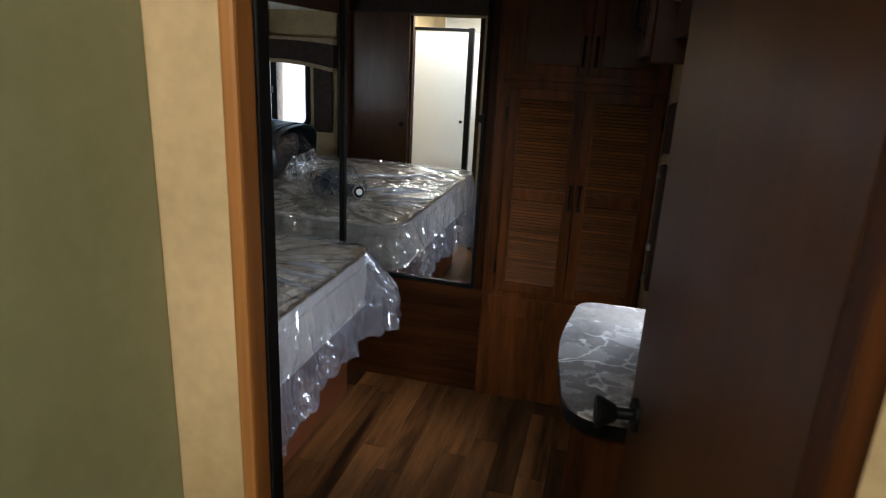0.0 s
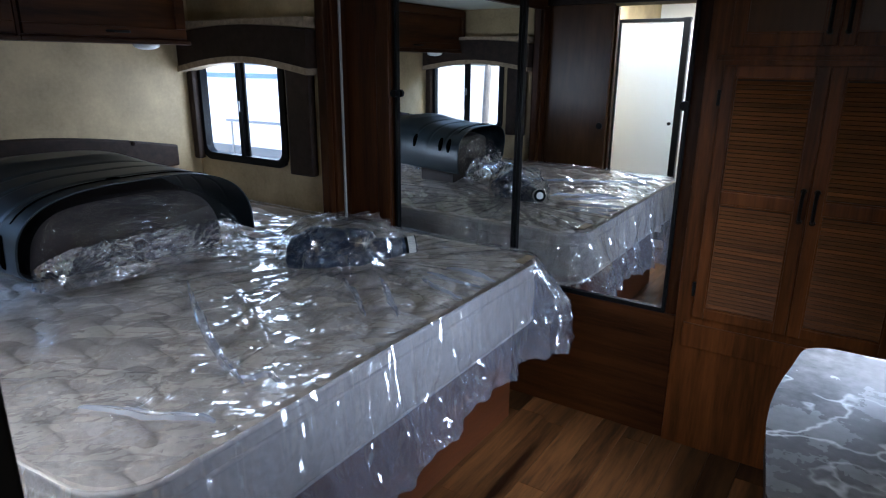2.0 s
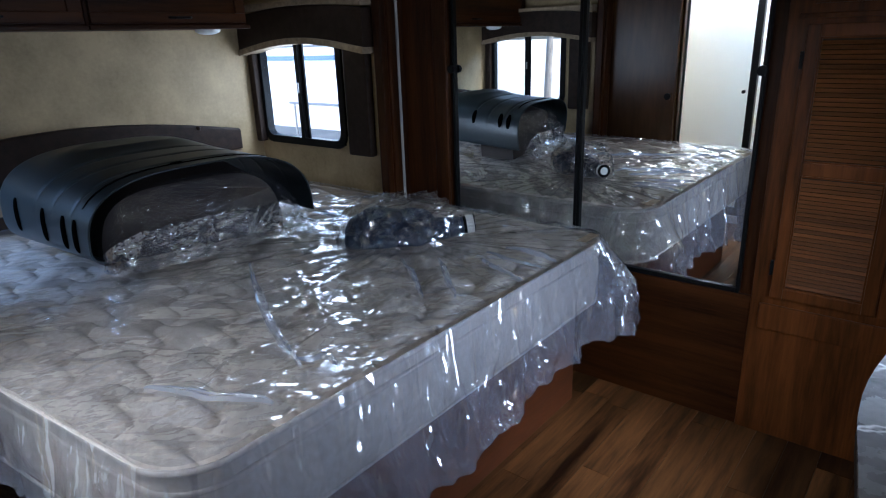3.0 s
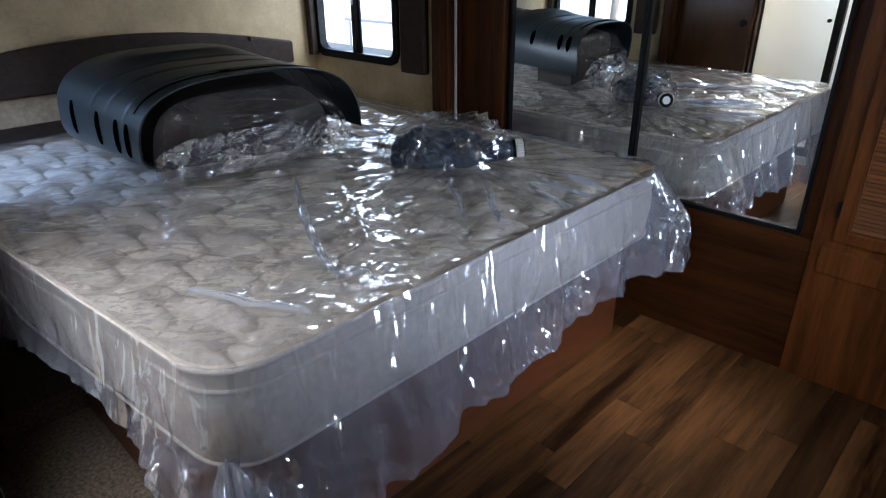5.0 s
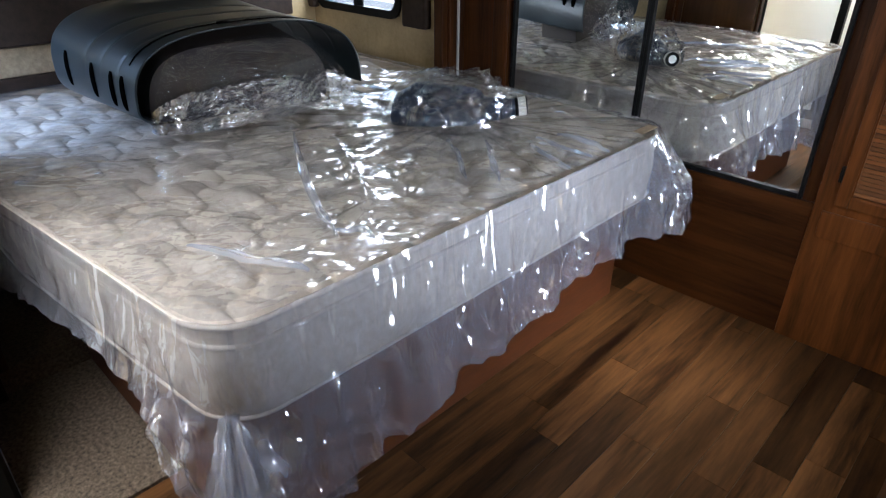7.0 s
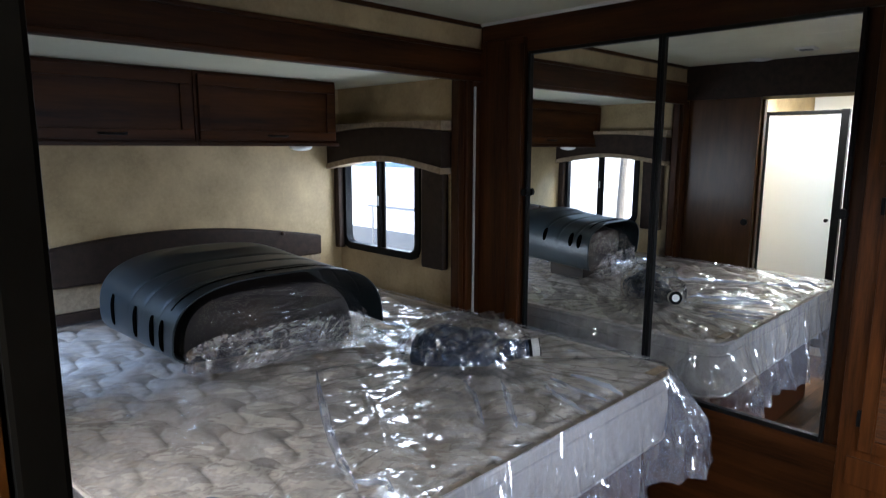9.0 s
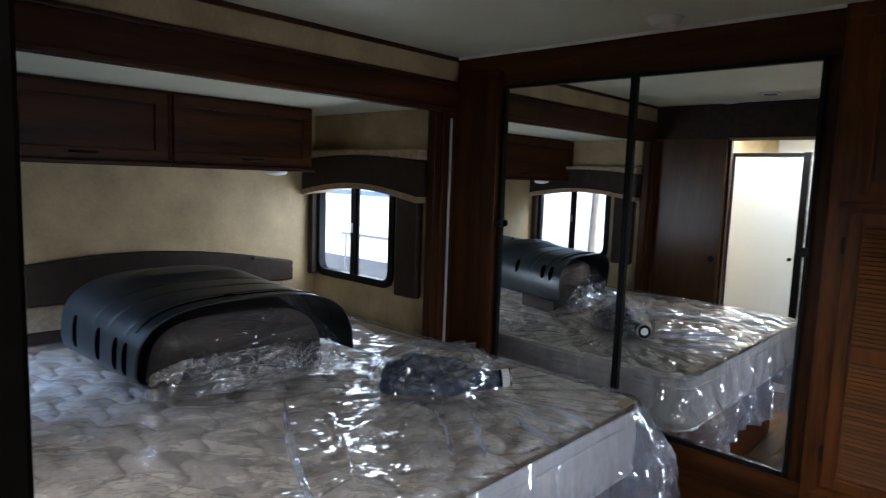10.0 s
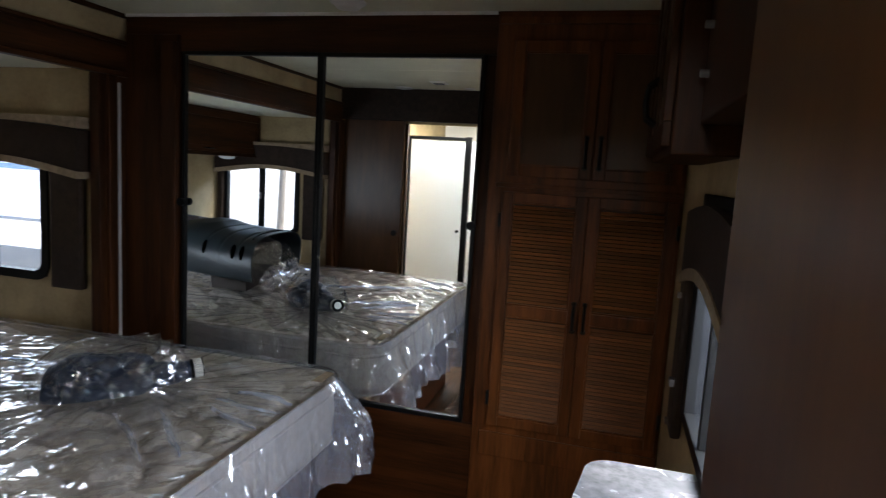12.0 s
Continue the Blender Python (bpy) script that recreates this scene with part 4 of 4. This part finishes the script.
# ---- bagged bottle ----
bag = thing("bagged_hose", (-0.94, 2.28, ZM), "dark navy rubber bundle with silver cap in a clear bag", "bagged part")
LUMPS = ((-0.995, 2.27, 0.062, 0.105, 0.075, 0.062, 46), (-0.90, 2.36, 0.055, 0.10, 0.068, 0.055, 40), (-0.96, 2.24, 0.036, 0.12, 0.045, 0.036, 50), (-1.0, 2.36, 0.05, 0.10, 0.06, 0.05, 30), (-0.955, 2.30, 0.105, 0.105, 0.040, 0.028, 44), (-0.90, 2.29, 0.040, 0.09, 0.03, 0.036, 38))
for px, py, pz, rx, ry, rz, turn in LUMPS:
    bm = bmesh.new()
    bmesh.ops.create_icosphere(bm, subdivisions=5, radius=1, matrix=Matrix.Translation((px, py, ZM + pz)) @ pose(0, 0, 0, 0, 5, turn) @ Matrix.Diagonal((rx, ry, rz, 1)))
    for v in bm.verts:
        v.co += Vector((0.6, 0.6, 0.9)) * (abs(noise.noise(v.co * 13)) - 0.25) * 0.035
        v.co += Vector((0.5, -0.5, 0.7)) * (abs(noise.noise(v.co * 31)) - 0.2) * 0.012
        v.co.z = max(v.co.z, ZM + 0.016)
    part("fold", bm, NAVY, bag, "dark navy rubber fold", smooth=True)
NECK = [Vector((-0.87, 2.385, ZM + 0.05)), Vector((-0.805, 2.43, ZM + 0.058)), Vector((-0.765, 2.465, ZM + 0.066)), Vector((-0.742, 2.487, ZM + 0.070))]
bm = bmesh.new()
rod(bm, NECK[0], NECK[1], 0.044, 28, 0.036)
rod(bm, NECK[1], NECK[2], 0.036, 28, 0.027)
part("neck", bm, NAVY, bag, "dark navy neck", smooth=False)
bm = bmesh.new()
ax = (NECK[3] - NECK[2]).normalized()
rod(bm, NECK[2] - ax * 0.004, NECK[2] + ax * 0.006, 0.030, 32)
part("collar", bm, BLACKM, bag, "black collar ring")
bm = bmesh.new()
rod(bm, NECK[2] + ax * 0.006, NECK[3], 0.027, 28)
sx = ax.cross(Vector((0, 0, 1))).normalized()
for i in range(20):
    a = 2 * math.pi * i / 20
    o = (sx * math.cos(a) + ax.cross(sx) * math.sin(a)) * 0.027
    rod(bm, NECK[2] + ax * 0.007 + o, NECK[3] - ax * 0.001 + o, 0.003, 5)
part("cap", bm, PALE, bag, "silver ribbed cap")
bm = bmesh.new()
rod(bm, NECK[3], NECK[3] + ax * 0.003, 0.030, 28)
part("cap_rim", bm, BLACKM, bag, "black cap rim")
bm = bmesh.new()
rod(bm, NECK[3] + ax * 0.003, NECK[3] + ax * 0.005, 0.017, 24)
part("cap_disc", bm, WHITEP, bag, "white cap disc")
bm = bmesh.new()


def bag_at(u, v):
    a, b = 2 * math.pi * u, 0.5 * math.pi * v
    r = math.sin(b) ** 0.8
    p = (0.225 + 0.02 * math.sin(3 * a)) * r * math.cos(a)
    q = (0.15 + 0.02 * math.cos(2 * a)) * r * math.sin(a)
    x, y = -0.935 + 0.72 * p - 0.69 * q, 2.33 + 0.69 * p + 0.72 * q
    z = ZM + 0.012 + (0.155 - 0.10 * max(p, 0)) * math.cos(b) ** 0.6
    k = crinkle(x, y, z, 9) - 0.4
    return (x + 0.05 * k, y + 0.04 * k, max(z + 0.05 * k, ZM + 0.010))


grid(bm, 150, 60, bag_at)
part("bag", bm, FILMBAG, bag, "crumpled clear plastic bag")

# ---- mattress film ----
film = thing("mattress_film", (-1.4, 2.0, 0.45), "clear crinkled plastic film draped over the mattress with loose hanging edges", "plastic film")


def lift(x, y):
    """Wrinkles of the film over the top, in long creases that run from the bag to the edges."""
    d = math.hypot(x + 0.95, y - 2.4)
    ang = math.atan2(y - 2.4, x + 0.95)
    ray = abs(noise.noise(Vector((ang * 9, d * 1.2, 0.3)))) * math.exp(-((d - 0.45) / 0.38) ** 2)
    cr = crinkle(x * 1.0, y * 0.55, 0, 9)
    wide = noise.noise(Vector((x * 2.2, y * 2.2, 4)))
    calm = 0.35 + 0.65 * min(1, max(0, 0.5 + wide * 2))
    h = 0.020 * ray + 0.011 * cr * calm
    for (x0, y0, x1, y1, w, a) in ((-1.02, 1.93, -0.62, 1.72, 0.016, 0.016), (-0.62, 1.72, -0.60, 1.60, 0.014, 0.012), (-0.75, 2.28, -0.58, 2.12, 0.012, 0.014), (-1.0, 1.35, -0.68, 1.48, 0.014, 0.010), (-0.68, 1.48, -0.62, 1.40, 0.02, 0.016)):
        dx, dy = x1 - x0, y1 - y0
        t = max(0, min(1, ((x - x0) * dx + (y - y0) * dy) / (dx * dx + dy * dy)))
        q = math.hypot(x - x0 - dx * t, y - y0 - dy * t) / w
        h += 0.5 * a * math.exp(-q * q * 2.2) * math.sin(math.pi * (0.1 + 0.8 * t)) ** 0.5
    return h


bm = bmesh.new()


def film_top(u, v):
    x, y = slant(*rounded(u, v, MX0, MX1 + 0.004, MY0 - 0.004, MY1 + 0.004, 0.11))
    return (x, y, ZM + 0.0035 + lift(x, y))


grid(bm, 300, 250, film_top)
part("top_sheet", bm, FILM, film, smooth=True)


def step_line(t, knots):
    """The height at t along a line through (place, height) knots."""
    for (a, ha), (b, hb2) in zip(knots, knots[1:]):
        if t <= b:
            return ha + (hb2 - ha) * max(0.0, (t - a) / (b - a))
    return knots[-1][1]


def hem(x, y):
    """Height of the film's lower edge round the mattress."""
    if x > MX1 - 0.12 and y > MY0 + 0.08:
        h = step_line(y, ((1.22, 0.25), (1.32, 0.225), (1.42, 0.205), (1.50, 0.24), (1.60, 0.25), (1.86, 0.30), (2.08, 0.325), (2.36, 0.37), (2.50, 0.35), (2.82, 0.385)))
        return h + 0.03 * noise.noise(Vector((y * 6.5, 0, 0))) + 0.02 * abs(noise.noise(Vector((y * 17, 2, 0))))
    if y < MY0 + 0.12:
        h = step_line(x, ((-1.6, 0.40), (-1.1, 0.455), (-0.80, 0.485), (-0.62, 0.48), (-0.52, 0.42), (-0.45, 0.26)))
        return h + 0.035 * noise.noise(Vector((x * 5, 5, 0)))
    return 0.44 - 0.06 * abs(noise.noise(Vector((x * 4, 9, 1))))


FR = [(Vector(slant(*p)), n1) for p, n1 in dense(ring(MX0, MX1, MY0, MY1, 0.11), 0.007)]
arc = [0.0]
for (p, n1), (q, n2) in zip(FR, FR[1:]):
    arc.append(arc[-1] + (q - p).length)
NR = 44
bm = bmesh.new()
rows = []
corner = Vector((MX1 - 0.03, MY0 + 0.03))
for j in range(NR + 1):
    s = j / NR
    line = []
    for i, (p, nrm) in enumerate(FR):
        hz = hem(p.x, p.y)
        z = ZM + 0.006 - (ZM - hz) * s
        w = arc[i]
        k = min(1, s * 1.6) * (0.4 if nrm.y < -0.8 else 1.0)
        fold = 0.9 - 2.2 * abs(noise.noise(Vector((w * 5.0, s * 0.9, 1)))) + 0.55 * (0.6 - 2.0 * abs(noise.noise(Vector((w * 12, s * 1.8, 3)))))
        slant = 0.25 * (0.5 - 1.8 * abs(noise.noise(Vector((w * 9 + z * 14, z * 6, 8)))))
        out = 0.017 + 0.02 * s + k * 0.030 * (fold + slant) * (0.4 + s) + 0.006 * crinkle(w * 1.5, s * 0.5, 0, 9) * k
        out = max(out, 0.012)
        dc = (Vector((p.x, p.y)) - corner).length
        g = math.exp(-(dc / 0.15) ** 2)
        out += g * (0.05 * s * (1 + 1.2 * noise.noise(Vector((w * 30, s * 3, 0)))) + 0.03 * crinkle(w, z, 3, 22) * s)
        d2 = (Vector((p.x, p.y)) - Vector((MX1 - 0.02, MY1 - 0.03))).length
        g2 = math.exp(-(d2 / 0.14) ** 2)
        out += g2 * 0.10 * min(1, s * 2)
        x0, y0 = p.x + nrm.x * out, p.y + nrm.y * out
        y0 = min(y0, 2.97)
        x0 = max(x0, XH + 0.006)
        if y0 > MY1 and x0 < XS + 0.06:
            y0 = min(y0, MY1 + 0.02)
        if y0 < MY0 and x0 < XS + 0.05:
            y0 = max(y0, 1.012)
        line.append(bm.verts.new((x0, y0, z)))
    rows.append(line)
k = len(FR)
for a, b in zip(rows, rows[1:]):
    for i in range(k):
        bm.faces.new([a[i], a[(i + 1) % k], b[(i + 1) % k], b[i]])
part("skirt", bm, FILMHEM, film, "loose hanging plastic edge", smooth=True)
FOLDS = (
    ((-1.18, 1.88), (-0.917, 1.72), (-0.643, 1.588), (-0.52, 1.55), 0.010),
    ((-0.72, 1.305), (-0.583, 1.363), (-0.50, 1.40), (-0.45, 1.425), 0.009),
    ((-0.82, 2.19), (-0.70, 2.12), (-0.62, 2.05), (-0.553, 1.99), 0.007),
    ((-0.714, 2.257), (-0.62, 2.18), (-0.54, 2.10), (-0.479, 2.04), 0.009),
    ((-0.60, 2.33), (-0.53, 2.29), (-0.46, 2.27), (-0.40, 2.25), 0.006),
    ((-0.60, 2.47), (-0.52, 2.46), (-0.45, 2.455), (-0.40, 2.45), 0.006),
    ((-0.63, 2.40), (-0.55, 2.38), (-0.47, 2.37), (-0.40, 2.36), 0.005),
    ((-0.55, 1.56), (-0.52, 1.60), (-0.49, 1.62), (-0.46, 1.60), 0.007),
)


def fold_strip(p0, p1, p2, p3, w):
    """A doubled pleat of film that stands up a little from the sheet."""
    pts = [Vector(q) for q in (p0, p1, p2, p3)]

    def at(u, v):
        a = pts[0] * (1 - u) ** 3 + pts[1] * 3 * u * (1 - u) ** 2 + pts[2] * 3 * u * u * (1 - u) + pts[3] * u ** 3
        d = (pts[3] - pts[0]).normalized()
        nrm = Vector((-d.y, d.x))
        ww = w * (0.35 + 0.9 * math.sin(math.pi * min(1, u * 1.02)) + 0.5 * noise.noise(Vector((u * 7, w * 900, 0))))
        a = a + nrm * (ww * (v - 0.5) * 2 + 0.006 * noise.noise(Vector((u * 5, w * 500, 2))))
        h = 0.012 * math.sin(math.pi * v) ** 0.7 * math.sin(math.pi * u) ** 0.4 + 0.003 * math.sin(3 * math.pi * v)
        return (a.x, a.y, ZM + 0.006 + lift(a.x, a.y) + h)
    bm = bmesh.new()
    grid(bm, 40, 6, at)
    part("pleat", bm, FILMFOLD, film, "whitish doubled pleat")


for f in FOLDS:
    fold_strip(*f)
bm = bmesh.new()


def gather_at(u, v):
    """A twisted gather of spare film that hangs from the corner."""
    a = 2 * math.pi * v
    z = 0.50 - 0.36 * u
    w = 0.012 + 0.020 * abs(math.sin(math.pi * u * 1.3)) + 0.055 * u * u
    r = w * (1 + 0.45 * math.sin(5 * a + 3 * u) + 0.25 * math.sin(11 * a - 4 * u))
    cx, cy = -0.405 + 0.05 * u + 0.03 * u * math.sin(6 * u), 1.195 - 0.06 * u
    kk = crinkle(a * 0.3, z * 2, 1, 6) - 0.4
    return (cx + (r + 0.02 * kk) * math.cos(a), cy + (r + 0.02 * kk) * math.sin(a), z + 0.03 * u * math.sin(3 * a))


grid(bm, 50, 60, gather_at)
part("gathered_corner", bm, FILMHEM, film, "twisted gather of spare film", smooth=True)
tape = part("label", boxes((-0.44, -0.405, 2.66, 2.76, ZM + 0.012, ZM + 0.014)), WELT, film, "small crumpled pale label")

# ---- bathroom seen by reflection ----
shower = thing("shower_enclosure", (-0.8, 0.3, 0), "frosted shower door in a black frame", "shower")
part("door", boxes((-1.12, -0.66, 0.36, 0.366, 0.12, 1.66)), FROST, shower, "frosted glass shower door")
part("frame", boxes((-1.14, -0.64, 0.35, 0.376, 1.66, 1.685), (-0.66, -0.635, 0.35, 0.376, 0.1, 1.66), (-1.14, -1.12, 0.35, 0.376, 0.1, 1.66), (-1.14, -0.64, 0.35, 0.376, 0.06, 0.12), bevel=0.003), BLACKM, shower, "black metal frame")

part("side_glass", boxes((-0.648, -0.642, -0.5, 0.348, 0.12, 1.66)), FROST, shower, "pale green side glass")
part("corner_post", boxes((-0.675, -0.628, 0.33, 0.378, 0.06, 1.69), bevel=0.003), BLACKM, shower, "black corner post")
bm = bmesh.new()
rod(bm, (-0.70, 0.378, 0.95), (-0.70, 0.40, 0.95), 0.012, 14)
part("knob", bm, BLACKM, shower, "small black knob")
tray = part("tray", boxes((-1.14, -0.64, 0.34, 0.90 - 0.52, 0, 0.06), bevel=0.004), FRP, shower, "white shower tray edge")
setting("wall_bath_side", boxes((-0.42, -0.40, -2.0, 0.33, 0, ZC)), FRP, "white bathroom side wall", "wall")

# ---- outside ----
def tree(x, y, h, seed):
    r = random.Random(seed)
    t = thing("bare_tree", (x, y, -0.9), "bare grey-barked tree in early spring beyond the window", "tree")
    bm = bmesh.new()
    rod(bm, (x, y, -0.9), (x + 0.1, y, h * 0.5), 0.09, 10, 0.06)
    def limb(p, d, ln, rad, lv):
        q = p + d * ln
        rod(bm, p, q, rad, 6 if lv > 1 else 5, rad * 0.65)
        if lv:
            for _ in range(3):
                nd = (d + Vector((r.uniform(-0.7, 0.7), r.uniform(-0.7, 0.7), r.uniform(-0.1, 0.5)))).normalized()
                limb(q, nd, ln * 0.7, rad * 0.6, lv - 1)
    for _ in range(5):
        limb(Vector((x + 0.1, y, h * r.uniform(0.25, 0.5))), Vector((r.uniform(-0.8, 0.8), r.uniform(-0.8, 0.8), 0.8)).normalized(), 1.0, 0.045, 4)
    part("trunk", bm, BARK, t)


tree(-6.5, -7.0, 5.0, 3)
tree(-4.2, -9.0, 5.0, 8)


setting("ground", boxes((-400, 400, -400, 400, -1.0, -0.9)), GRAVEL, "pale gravel lot around the trailers", "ground")
rv = thing("travel_trailer", (-2.5, 7.0, -0.9), "white travel trailer parked alongside", "trailer")
part("body", boxes((-9, 3.5, 6.5, 8.9, -0.3, 2.6), bevel=0.05), RVSIDE, rv, "white fibreglass side")
part("skirt", boxes((-9, 3.5, 6.47, 6.5, -0.32, 0.25), bevel=0.005), GREYP, rv, "grey lower skirt")
for z0 in (1.15, 1.32, 1.40):
    part("stripe", boxes((-9, 3.5, 6.49, 6.5, z0, z0 + (0.06 if z0 < 1.2 else 0.02))), BLUEP if z0 < 1.2 else GREYP, rv, "painted side stripe")
bm = bmesh.new()
tube(bm, [(-6.5, 6.2, 0.62), (-4.55, 6.2, 0.62), (-4.42, 6.2, 0.56), (-4.40, 6.2, 0.42), (-4.40, 6.2, -0.2)], 0.02)
part("rail", bm, ALU, rv, "bent metal rail")
for px in (-6.4, -5.4):
    bm = bmesh.new()
    rod(bm, (px, 6.2, -0.9), (px, 6.2, 0.62), 0.015)
    part("rail_post", bm, ALU, rv, "metal rail post")
for px in (-7.5, -6.6, 1.5):
    bm = bmesh.new()
    rod(bm, (px, 6.6, -0.56), (px, 6.85, -0.56), 0.34, 28)
    part("wheel", bm, DARKV, rv, "black trailer wheel")
rv2 = thing("parked_trailer", (4.5, 2.0, -0.9), "white travel trailer with a red side marker parked close by", "trailer")
part("body", boxes((3.2, 5.6, -4, 12, -0.3, 2.6), bevel=0.05), RVSIDE, rv2, "white fibreglass side")
part("marker", boxes((3.18, 3.2, 7.6, 7.75, 0.30, 0.36), bevel=0.004), REDP, rv2, "red side marker lamp")
for py in (0.5, 1.4):
    bm = bmesh.new()
    rod(bm, (3.3, py, -0.56), (3.55, py, -0.56), 0.34, 28)
    part("wheel", bm, DARKV, rv2, "black trailer wheel")


# ---- floor planks ----
random.seed(4)
first = None
x = -1.2
while x < XR:
    w = 0.102
    y = 0.0 + random.uniform(-0.6, 0.0) - 0.4
    while y < 3.0:
        ln = random.choice((0.45, 0.6, 0.75, 0.9))
        a, b = max(y, -0.6), min(y + ln, 3.005)
        if b - a > 0.03:
            bm = boxes((x + 0.0007, min(x + w - 0.0007, XR), a + 0.0007, b - 0.0007, -0.006, 0.0))
            part("plank", bm, PLANK, floor, origin=((x + w / 2), (a + b) / 2, 0))
        y += ln
    x += w
